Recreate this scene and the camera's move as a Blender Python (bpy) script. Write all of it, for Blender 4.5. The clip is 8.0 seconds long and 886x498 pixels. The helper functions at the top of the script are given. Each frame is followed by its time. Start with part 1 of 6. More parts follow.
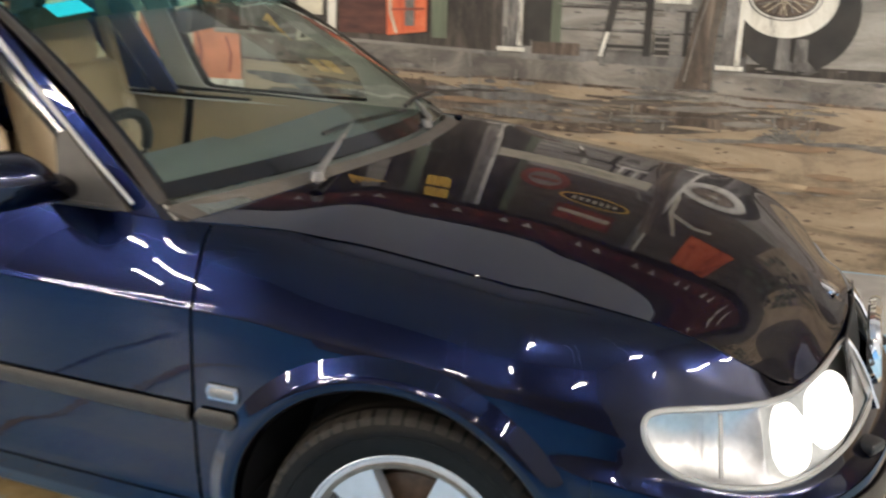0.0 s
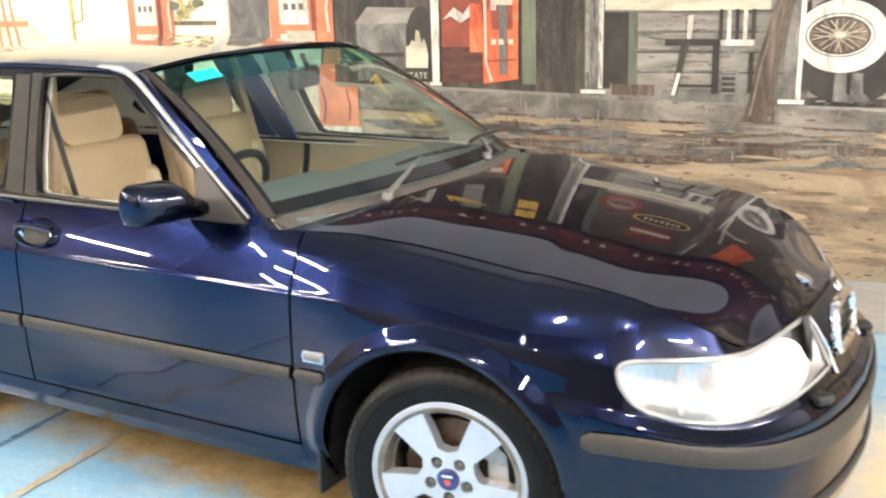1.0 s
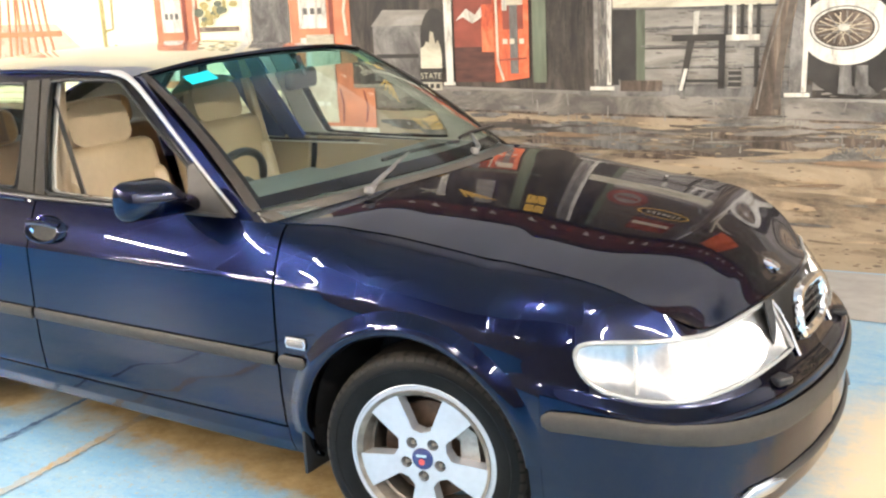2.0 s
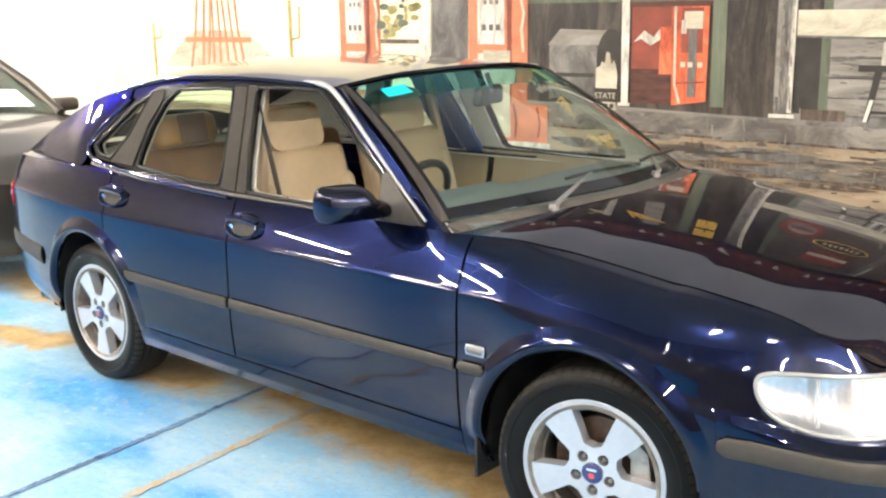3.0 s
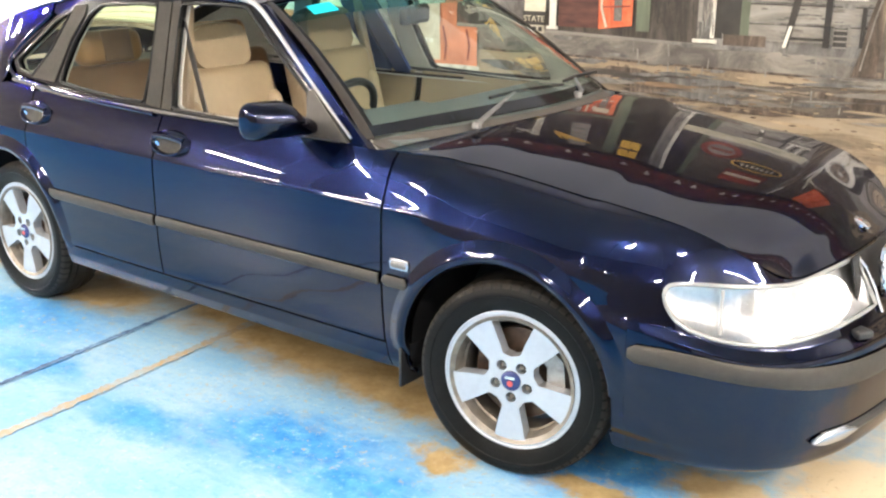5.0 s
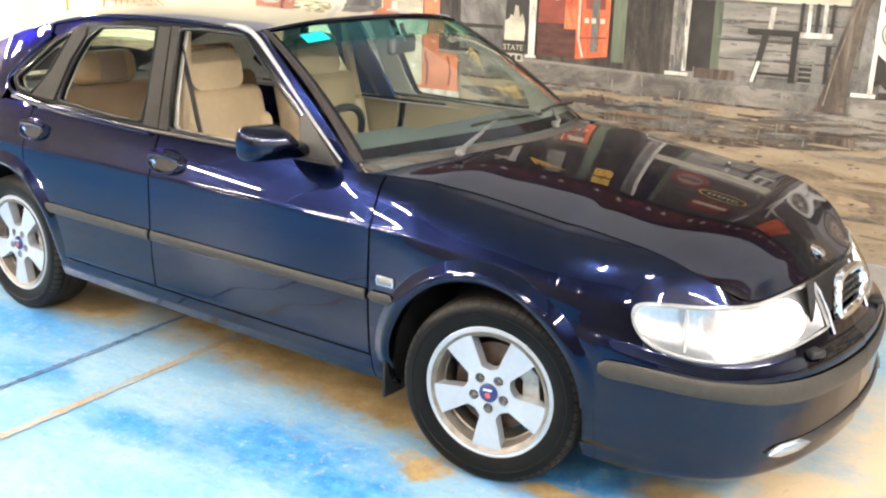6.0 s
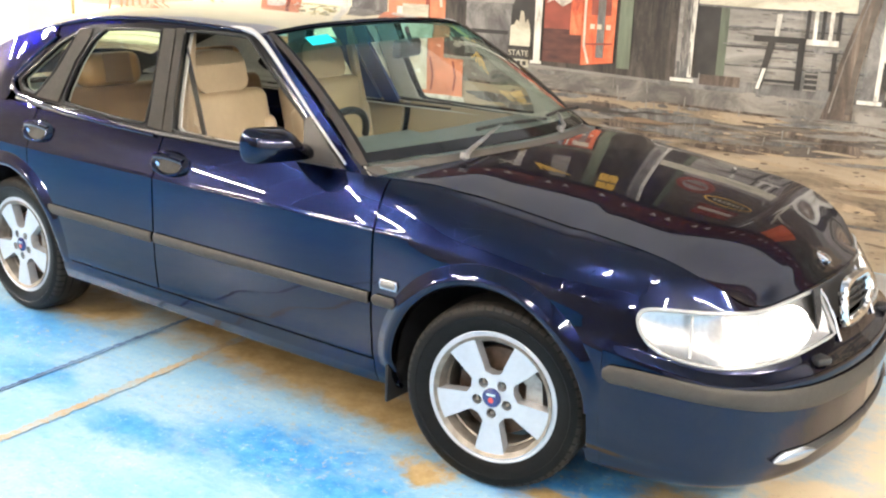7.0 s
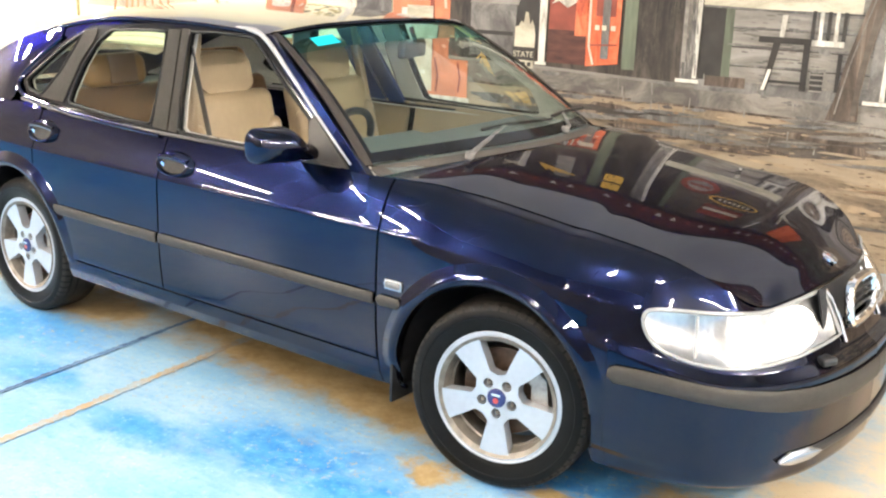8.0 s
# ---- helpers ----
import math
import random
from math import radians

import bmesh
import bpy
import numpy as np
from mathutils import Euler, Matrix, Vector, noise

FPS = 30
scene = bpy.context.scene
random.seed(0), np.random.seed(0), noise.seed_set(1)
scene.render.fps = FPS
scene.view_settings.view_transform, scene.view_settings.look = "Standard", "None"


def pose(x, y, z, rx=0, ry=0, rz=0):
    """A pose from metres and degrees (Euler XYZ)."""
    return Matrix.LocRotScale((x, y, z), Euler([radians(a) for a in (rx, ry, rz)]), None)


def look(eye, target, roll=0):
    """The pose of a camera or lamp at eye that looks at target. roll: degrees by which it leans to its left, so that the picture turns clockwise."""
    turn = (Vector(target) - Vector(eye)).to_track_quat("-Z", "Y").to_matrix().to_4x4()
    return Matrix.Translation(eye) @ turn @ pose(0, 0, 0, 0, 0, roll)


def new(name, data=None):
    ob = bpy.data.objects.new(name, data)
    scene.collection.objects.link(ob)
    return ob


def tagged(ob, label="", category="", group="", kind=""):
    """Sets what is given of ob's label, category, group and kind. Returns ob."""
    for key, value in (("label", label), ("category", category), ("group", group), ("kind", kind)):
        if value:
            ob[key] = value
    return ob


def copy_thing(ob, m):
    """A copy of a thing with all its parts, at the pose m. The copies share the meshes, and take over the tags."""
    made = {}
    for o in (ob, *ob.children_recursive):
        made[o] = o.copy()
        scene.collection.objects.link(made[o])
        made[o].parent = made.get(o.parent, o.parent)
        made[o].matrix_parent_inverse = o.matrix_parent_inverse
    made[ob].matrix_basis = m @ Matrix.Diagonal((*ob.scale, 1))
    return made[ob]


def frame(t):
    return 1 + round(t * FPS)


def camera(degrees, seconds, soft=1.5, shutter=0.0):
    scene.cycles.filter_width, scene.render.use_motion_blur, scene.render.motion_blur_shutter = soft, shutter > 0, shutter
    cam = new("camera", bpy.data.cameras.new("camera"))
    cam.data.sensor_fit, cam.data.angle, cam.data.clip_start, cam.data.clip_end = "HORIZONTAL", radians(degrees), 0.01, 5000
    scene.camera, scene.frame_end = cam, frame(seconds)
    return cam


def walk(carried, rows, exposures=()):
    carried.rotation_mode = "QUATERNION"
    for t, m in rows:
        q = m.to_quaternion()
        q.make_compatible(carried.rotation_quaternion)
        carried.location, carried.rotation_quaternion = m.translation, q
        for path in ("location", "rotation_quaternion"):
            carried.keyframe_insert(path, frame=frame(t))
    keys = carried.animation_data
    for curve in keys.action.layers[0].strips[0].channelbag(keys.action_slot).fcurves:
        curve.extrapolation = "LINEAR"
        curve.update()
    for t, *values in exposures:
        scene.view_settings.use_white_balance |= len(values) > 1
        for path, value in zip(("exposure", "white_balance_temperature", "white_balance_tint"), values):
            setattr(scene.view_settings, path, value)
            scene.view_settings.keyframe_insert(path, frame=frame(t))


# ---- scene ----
cam = camera(46.0, 8.0, soft=2.2, shutter=0.4)

# seconds, eye x y z, yaw, pitch, roll
PATH = [
    (0.0, 0.783, -2.523, 1.529, 22.14, -16.69, 1.53),
    (0.5, 1.043, -2.870, 1.576, 28.75, -14.98, -0.49),
    (1.0, 1.313, -3.023, 1.600, 30.34, -14.21, -1.45),
    (1.2, 1.453, -3.050, 1.612, 30.98, -14.31, -2.26),
    (2.3, 1.574, -3.022, 1.587, 34.56, -13.93, -1.76),
    (2.5, 1.540, -3.070, 1.607, 36.00, -13.84, -0.96),
    (3.0, 1.541, -3.170, 1.624, 41.45, -13.04, -0.94),
    (3.5, 1.558, -3.151, 1.610, 42.08, -13.34, -0.83),
    (4.0, 1.552, -3.081, 1.571, 39.98, -16.43, -0.94),
    (4.5, 1.566, -3.111, 1.579, 38.67, -17.24, -0.56),
    (6.0, 1.704, -3.388, 1.666, 36.17, -15.98, 1.71),
    (6.5, 1.697, -3.382, 1.658, 36.20, -15.75, 1.96),
    (7.0, 1.695, -3.378, 1.651, 36.38, -15.60, 2.06),
    (7.5, 1.694, -3.378, 1.647, 36.50, -15.53, 2.06),
    (8.0, 1.694, -3.378, 1.644, 36.64, -15.49, 2.02),
]


def eye_pose(x, y, z, yaw, pitch, roll):
    a, b = radians(yaw), radians(pitch)
    ahead = Vector((-math.sin(a) * math.cos(b), math.cos(a) * math.cos(b), math.sin(b)))
    return look((x, y, z), Vector((x, y, z)) + ahead, roll)


from mathutils.geometry import tessellate_polygon

walk(cam, [(t, eye_pose(*row)) for t, *row in PATH], exposures=[(0.0, 0.50), (0.25, 0.83), (0.5, 1.2), (1.0, 1.33), (2.5, 1.25), (3.0, 1.22), (4.5, 1.27), (6.0, 1.31), (8.0, 1.31)])

# ---------------------------------------------------------------- light
world = bpy.data.worlds.new("hall_air")
scene.world = world
world.use_nodes = True
world.node_tree.nodes["Background"].inputs[0].default_value = (0.9, 0.95, 1.0, 1)
world.node_tree.nodes["Background"].inputs[1].default_value = 0.05


# ---------------------------------------------------------------- materials
def material(name, colour, rough=0.5, metal=0.0, coat=0.0, bump=0.0, scale=20.0, vary=0.0, stretch=(1, 1, 1), emit=0.0,
             spec=0.5, colour2=None, trans=0.0, ior=1.45, detail=4.0):
    """Principled surface with a fine and a coarse noise driving colour and relief."""
    m = bpy.data.materials.new(name)
    m.use_nodes = True
    nt = m.node_tree
    b = nt.nodes["Principled BSDF"]
    b.inputs["Base Color"].default_value = (*colour, 1)
    b.inputs["Roughness"].default_value = rough
    b.inputs["Metallic"].default_value = metal
    b.inputs["Coat Weight"].default_value = coat
    b.inputs["Coat Roughness"].default_value = 0.012
    b.inputs["Coat IOR"].default_value = 1.43
    b.inputs["Specular IOR Level"].default_value = spec
    b.inputs["Transmission Weight"].default_value = trans
    b.inputs["IOR"].default_value = ior
    if emit:
        b.inputs["Emission Color"].default_value = (*colour, 1)
        b.inputs["Emission Strength"].default_value = emit
    if vary or bump or colour2:
        tc = nt.nodes.new("ShaderNodeTexCoord")
        mp = nt.nodes.new("ShaderNodeMapping")
        mp.inputs["Scale"].default_value = stretch
        nt.links.new(tc.outputs["Object"], mp.inputs[0])
        fine = nt.nodes.new("ShaderNodeTexNoise")
        fine.inputs["Scale"].default_value = scale
        fine.inputs["Detail"].default_value = detail
        coarse = nt.nodes.new("ShaderNodeTexNoise")
        coarse.inputs["Scale"].default_value = scale * 0.13
        coarse.inputs["Detail"].default_value = 3
        nt.links.new(mp.outputs[0], fine.inputs["Vector"])
        nt.links.new(mp.outputs[0], coarse.inputs["Vector"])
        if vary or colour2:
            mix = nt.nodes.new("ShaderNodeMix")
            mix.data_type = "RGBA"
            c2 = colour2 or tuple(min(1, c * (1 + vary)) for c in colour)
            c1 = colour if colour2 else tuple(c * (1 - vary) for c in colour)
            mix.inputs[6].default_value = (*c1, 1)
            mix.inputs[7].default_value = (*c2, 1)
            add = nt.nodes.new("ShaderNodeMath")
            add.operation = "MULTIPLY_ADD"
            add.inputs[1].default_value = 0.5
            half = nt.nodes.new("ShaderNodeMath")
            half.operation = "MULTIPLY"
            half.inputs[1].default_value = 0.5
            nt.links.new(coarse.outputs[0], half.inputs[0])
            nt.links.new(fine.outputs[0], add.inputs[0])
            nt.links.new(half.outputs[0], add.inputs[2])
            ramp = nt.nodes.new("ShaderNodeMapRange")
            ramp.inputs[1].default_value, ramp.inputs[2].default_value = 0.36, 0.64
            nt.links.new(add.outputs[0], ramp.inputs[0])
            nt.links.new(ramp.outputs[0], mix.inputs[0])
            nt.links.new(mix.outputs[2], b.inputs["Base Color"])
        if bump:
            bp = nt.nodes.new("ShaderNodeBump")
            bp.inputs["Strength"].default_value = bump
            bp.inputs["Distance"].default_value = 0.01
            nt.links.new(fine.outputs[0], bp.inputs["Height"])
            nt.links.new(bp.outputs[0], b.inputs["Normal"])
    return m


def paint_material(name, deep, flake, rough=0.32, metal=0.55):
    """Metallic car lacquer: flake layer under a clear coat."""
    m = material(name, deep, rough, metal, coat=1.0)
    nt = m.node_tree
    b = nt.nodes["Principled BSDF"]
    tc = nt.nodes.new("ShaderNodeTexCoord")
    v = nt.nodes.new("ShaderNodeTexVoronoi")
    v.inputs["Scale"].default_value = 900
    nt.links.new(tc.outputs["Object"], v.inputs["Vector"])
    mix = nt.nodes.new("ShaderNodeMix")
    mix.data_type = "RGBA"
    mix.inputs[6].default_value = (*deep, 1)
    mix.inputs[7].default_value = (*flake, 1)
    nt.links.new(v.outputs["Color"], mix.inputs[0])
    nt.links.new(mix.outputs[2], b.inputs["Base Color"])
    b.inputs["Specular Tint"].default_value = (0.4, 0.38, 0.5, 1)
    return m


PAINT = paint_material("midnight_blue_lacquer", (0.0005, 0.0064, 0.0215), (0.0050, 0.0032, 0.0195), 0.23, 1.0)
GREY_PAINT = paint_material("dark_grey_lacquer", (0.045, 0.041, 0.035), (0.085, 0.078, 0.066))
TRIM = material("grey_black_plastic", (0.036, 0.031, 0.026), 0.5, spec=0.33, vary=0.15, bump=0.08, scale=300)
PILLAR = material("brown_grey_pillar_film", (0.021, 0.0175, 0.0135), 0.62, spec=0.10, vary=0.2, bump=0.05, scale=60)
SEAL = material("black_seal_rubber", (0.005, 0.005, 0.005), 0.55, spec=0.15, vary=0.2, scale=60)
BLACK = material("black_plastic", (0.012, 0.012, 0.013), 0.45, bump=0.05, scale=250, vary=0.2)
GLOSS_BLACK = material("gloss_black_frame", (0.006, 0.006, 0.007), 0.12, vary=0.2, scale=40)
RUBBER = material("tyre_rubber", (0.006, 0.0058, 0.0055), 0.38, bump=0.1, scale=120, vary=0.3, spec=0.13)
TREAD = material("dusty_tread_rubber", (0.022, 0.019, 0.016), 0.6, bump=0.15, scale=150, vary=0.3, spec=0.25)
ALLOY = material("silver_alloy_paint", (0.5, 0.52, 0.55), 0.36, 0.6, vary=0.05, scale=60)
ALLOY_IN = material("dusty_alloy", (0.20, 0.175, 0.145), 0.5, 0.5, vary=0.35, scale=30)
DISC = material("worn_brake_disc", (0.10, 0.065, 0.045), 0.45, 0.6, vary=0.4, scale=40)
STEEL = material("brake_steel", (0.34, 0.31, 0.28), 0.4, 0.8, vary=0.3, scale=50)
RUST = material("rusty_hub", (0.12, 0.055, 0.03), 0.8, vary=0.5, scale=40, bump=0.3)
CHROME = material("chrome", (0.85, 0.86, 0.88), 0.06, 1.0)
GLASS = material("car_glass", (0.80, 0.90, 0.85), 0.0, trans=1.0, ior=1.22)
WS_GLASS = material("tinted_screen_glass", (0.70, 0.81, 0.77), 0.0, trans=1.0, ior=1.22)
SMOKE_GLASS = material("smoked_glass", (0.10, 0.13, 0.12), 0.02, trans=0.8, ior=1.3)
LENS = material("clear_lens", (0.97, 0.98, 1.0), 0.03, trans=1.0, ior=1.05)
LEATHER = material("beige_leather", (0.26, 0.192, 0.12), 0.42, bump=0.05, scale=30, vary=0.06)
DOOR_BLUE = material("plain_blue_door_paint", (0.006, 0.02, 0.10), 0.3, coat=0.5, vary=0.08, scale=40)
TAN = material("tan_leather", (0.15, 0.076, 0.031), 0.42, bump=0.05, scale=90, vary=0.12)
ORANGE_TAN = material("orange_tan_leather", (0.30, 0.15, 0.045), 0.4, bump=0.05, scale=90, vary=0.15)
DASH = material("grey_green_dash", (0.11, 0.125, 0.12), 0.6, bump=0.1, scale=150, vary=0.1)
LINER = material("pale_headlining", (0.42, 0.4, 0.36), 0.9, vary=0.08, scale=60)
CARPET = material("dark_carpet", (0.04, 0.036, 0.03), 0.95, vary=0.3, scale=200)
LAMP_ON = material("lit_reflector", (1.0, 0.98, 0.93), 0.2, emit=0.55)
WHITE_PAINT = material("white_wall_paint", (0.78, 0.75, 0.66), 0.7, vary=0.05, bump=0.06, scale=8)
DARK_WALL = material("grey_wall_paint", (0.18, 0.162, 0.148), 0.7, vary=0.2, bump=0.06, scale=4)
CEILING = material("grey_ceiling", (0.56, 0.54, 0.53), 0.8, vary=0.04, scale=5)
TUBE = material("lit_tube", (1.0, 0.89, 0.765), 0.3, emit=520.0)
UPPER_WALL = material("pale_grey_wall_paint", (0.43, 0.435, 0.45), 0.75, vary=0.06, scale=3)
CYAN = material("cyan_sticker", (0.0, 0.52, 0.62), 0.5)
PAPER = material("white_paper", (0.8, 0.8, 0.78), 0.8, vary=0.04)


def floor_material():
    """Worn blue floor paint over tan concrete, grey along the wall."""
    m = material("worn_blue_floor_paint", (0.1, 0.32, 0.62), 0.32)
    nt = m.node_tree
    b = nt.nodes["Principled BSDF"]
    tc = nt.nodes.new("ShaderNodeTexCoord")

    def noise_node(scale, detail, rough=0.55):
        n = nt.nodes.new("ShaderNodeTexNoise")
        n.inputs["Scale"].default_value, n.inputs["Detail"].default_value = scale, detail
        n.inputs["Roughness"].default_value = rough
        nt.links.new(tc.outputs["Object"], n.inputs["Vector"])
        return n.outputs[0]

    def ramp(src, lo, hi):
        r = nt.nodes.new("ShaderNodeMapRange")
        r.inputs[1].default_value, r.inputs[2].default_value = lo, hi
        nt.links.new(src, r.inputs[0])
        return r.outputs[0]

    def mix(fac, a, c):
        x = nt.nodes.new("ShaderNodeMix")
        x.data_type = "RGBA"
        nt.links.new(fac, x.inputs[0])
        for k, s in ((6, a), (7, c)):
            if isinstance(s, tuple):
                x.inputs[k].default_value = (*s, 1)
            else:
                nt.links.new(s, x.inputs[k])
        return x.outputs[2]

    def maths(op, p, q=None, r=None):
        x = nt.nodes.new("ShaderNodeMath")
        x.operation = op
        x.use_clamp = op in ("ADD", "SUBTRACT", "MULTIPLY")
        for k, w in enumerate((p, q, r)):
            if w is None:
                continue
            if isinstance(w, (int, float)):
                x.inputs[k].default_value = w
            else:
                nt.links.new(w, x.inputs[k])
        return x.outputs[0]

    sep = nt.nodes.new("ShaderNodeSeparateXYZ")
    nt.links.new(tc.outputs["Object"], sep.inputs[0])
    # coordinates pushed about by noise, so that worn edges are ragged
    push = nt.nodes.new("ShaderNodeTexNoise")
    push.inputs["Scale"].default_value, push.inputs["Detail"].default_value, push.inputs["Roughness"].default_value = 3.2, 8, 0.72
    nt.links.new(tc.outputs["Object"], push.inputs["Vector"])
    ragged = nt.nodes.new("ShaderNodeMix")
    ragged.data_type = "RGBA"
    ragged.blend_type = "LINEAR_LIGHT"
    ragged.inputs[0].default_value = 0.24
    nt.links.new(tc.outputs["Object"], ragged.inputs[6])
    nt.links.new(push.outputs[1], ragged.inputs[7])

    def blob(cx, cy, rx, ry, turn=0.0):
        """1 in the middle of a soft oval on the floor, falling to 0 at its rim."""
        mp = nt.nodes.new("ShaderNodeMapping")
        mp.vector_type = "TEXTURE"
        mp.inputs["Location"].default_value = (cx, cy, 0)
        mp.inputs["Rotation"].default_value = (0, 0, radians(turn))
        mp.inputs["Scale"].default_value = (rx, ry, 50)
        nt.links.new(ragged.outputs[2], mp.inputs["Vector"])
        ln = nt.nodes.new("ShaderNodeVectorMath")
        ln.operation = "LENGTH"
        nt.links.new(mp.outputs[0], ln.inputs[0])
        return maths("SUBTRACT", 1.0, ln.outputs["Value"])

    def most(*fields):
        out = fields[0]
        for q in fields[1:]:
            out = maths("MAXIMUM", out, q)
        return out

    # bare tan concrete beside the parked car, where tyres turn, and in front
    tan_field = most(blob(-1.25, -0.40, 1.2, 0.34, -3), blob(-0.55, -0.58, 0.5, 0.22, -6), blob(-2.5, -0.55, 0.6, 0.26), blob(-0.22, -0.86, 0.15, 0.09),
                     blob(-3.5, -0.72, 0.5, 0.2, 20), blob(-4.3, -0.1, 0.8, 0.3), blob(1.25, 0.5, 0.62, 1.1), blob(0.95, -0.22, 0.42, 0.3), blob(0.30, -0.76, 0.3, 0.10), blob(0.62, -0.5, 0.3, 0.12))
    deep_field = most(blob(-0.68, -1.08, 0.55, 0.26, 14), blob(-0.3, -1.15, 0.35, 0.22), blob(-2.5, -0.98, 0.75, 0.28, 8), blob(0.22, -0.62, 0.4, 0.35), blob(-1.2, -1.28, 0.35, 0.13),
                      blob(-4.6, -0.7, 0.9, 0.35), blob(-1.9, -1.2, 0.4, 0.16))
    pale = mix(ramp(noise_node(2.3, 9, 0.7), 0.36, 0.62), (0.18, 0.37, 0.54), (0.31, 0.45, 0.54))
    brushed = nt.nodes.new("ShaderNodeMapping")
    brushed.inputs["Rotation"].default_value = (0, 0, radians(-38))
    brushed.inputs["Scale"].default_value = (0.45, 1.5, 1)
    nt.links.new(tc.outputs["Object"], brushed.inputs["Vector"])
    strokes = nt.nodes.new("ShaderNodeTexNoise")
    strokes.inputs["Scale"].default_value, strokes.inputs["Detail"].default_value, strokes.inputs["Roughness"].default_value = 7, 9, 0.78
    nt.links.new(brushed.outputs[0], strokes.inputs["Vector"])
    streak = strokes.outputs[0]
    deep = maths("MULTIPLY_ADD", streak, 0.75, maths("MULTIPLY", deep_field, 0.46))
    blue = mix(ramp(deep, 0.36, 0.68), pale, mix(ramp(noise_node(12, 8, 0.7), 0.4, 0.66), (0.03, 0.21, 0.52), (0.10, 0.33, 0.59)))
    fine = mix(ramp(noise_node(30, 8, 0.75), 0.52, 0.72), blue, (0.10, 0.32, 0.57))
    fine = mix(ramp(noise_node(17, 9, 0.8), 0.56, 0.74), fine, (0.50, 0.60, 0.63))
    fine = mix(ramp(noise_node(75, 6, 0.8), 0.58, 0.74), fine, (0.16, 0.34, 0.50))
    fine = mix(ramp(noise_node(48, 6, 0.8), 0.62, 0.72), fine, (0.60, 0.64, 0.62))
    cloud = noise_node(7, 12, 0.8)
    level = maths("MULTIPLY_ADD", cloud, 0.75, maths("MULTIPLY", tan_field, 0.62))
    bare = mix(ramp(noise_node(8, 8, 0.7), 0.35, 0.65), (0.28, 0.185, 0.07), (0.49, 0.365, 0.19))
    # the bare concrete turns to a paler cream towards +x
    pale_front = ramp(sep.outputs[0], 0.45, 0.9)
    bare = mix(pale_front, bare, (0.60, 0.50, 0.35))
    # deeper blue on the unseen floor south of the parking bays, for door reflections
    south_blue = ramp(sep.outputs[1], -1.75, -2.9)
    fine = mix(south_blue, fine, mix(ramp(noise_node(3, 8, 0.7), 0.35, 0.7), (0.02, 0.18, 0.50), (0.06, 0.30, 0.62)))
    worn = mix(ramp(level, 0.41, 0.68), fine, bare)
    chips = ramp(noise_node(24, 8, 0.7), 0.66, 0.70)
    worn = mix(chips, worn, (0.46, 0.38, 0.28))
    # flakes and dark grit where the paint is going beside the bare patches
    going = most(blob(-0.9, -0.78, 1.5, 0.55, -5), blob(0.6, -0.5, 1.0, 0.6), blob(-2.4, -0.9, 0.9, 0.4))
    flakes = maths("MULTIPLY", ramp(noise_node(31, 9, 0.75), 0.57, 0.63), ramp(going, 0.05, 0.5))
    worn = mix(flakes, worn, (0.42, 0.32, 0.20))
    grit = maths("MULTIPLY", ramp(noise_node(58, 7, 0.75), 0.63, 0.68), ramp(going, 0.0, 0.4))
    worn = mix(grit, worn, (0.09, 0.10, 0.12))
    nt.links.new(worn, b.inputs["Base Color"])
    bp = nt.nodes.new("ShaderNodeBump")
    bp.inputs["Strength"].default_value, bp.inputs["Distance"].default_value = 0.15, 0.005
    nt.links.new(noise_node(60, 5), bp.inputs["Height"])
    nt.links.new(bp.outputs[0], b.inputs["Normal"])
    return m


FLOOR = floor_material()


# ---------------------------------------------------------------- mesh helpers
def smooth(me, angle=40):
    for p in me.polygons:
        p.use_smooth = True
    me.set_sharp_from_angle(angle=radians(angle))


def thing(name, label, category, group="", kind="", at=(0, 0, 0)):
    ob = new(name)
    ob.location = at
    return tagged(ob, label, category, group, kind)


def finish(name, bm, mat, parent=None, label="", angle=40):
    bmesh.ops.recalc_face_normals(bm, faces=bm.faces)
    me = bpy.data.meshes.new(name)
    bm.to_mesh(me)
    bm.free()
    me.materials.append(mat)
    smooth(me, angle)
    ob = new(name, me)
    if parent:
        ob.parent = parent
    if label:
        tagged(ob, label)
    return ob


def part(name, bm, mat, parent, label="", angle=40):
    return finish(name, bm, mat, parent, label, angle)


def box(bm, x0, x1, y0, y1, z0, z1, bevel=0.0, segs=2, m=None):
    vs = bmesh.ops.create_cube(bm, size=1)["verts"]
    for v in vs:
        v.co = Vector(((x0 + x1) / 2 + v.co.x * (x1 - x0), (y0 + y1) / 2 + v.co.y * (y1 - y0), (z0 + z1) / 2 + v.co.z * (z1 - z0)))
    if bevel:
        es = list({e for v in vs for e in v.link_edges})
        r = bmesh.ops.bevel(bm, geom=es, offset=bevel, segments=segs, affect="EDGES", profile=0.5)
        vs = list({v for f in r["faces"] for v in f.verts} | {v for v in vs if v.is_valid})
    if m is not None:
        bmesh.ops.transform(bm, matrix=m, verts=vs)
    return vs


def grid(bm, fn, us, vs_, flip=False):
    rows = [[bm.verts.new(fn(u, v)) for v in vs_] for u in us]
    for a, b in zip(rows, rows[1:]):
        for i in range(len(vs_) - 1):
            q = (a[i], a[i + 1], b[i + 1], b[i])
            try:
                bm.faces.new(q[::-1] if flip else q)
            except ValueError:
                pass
    return rows


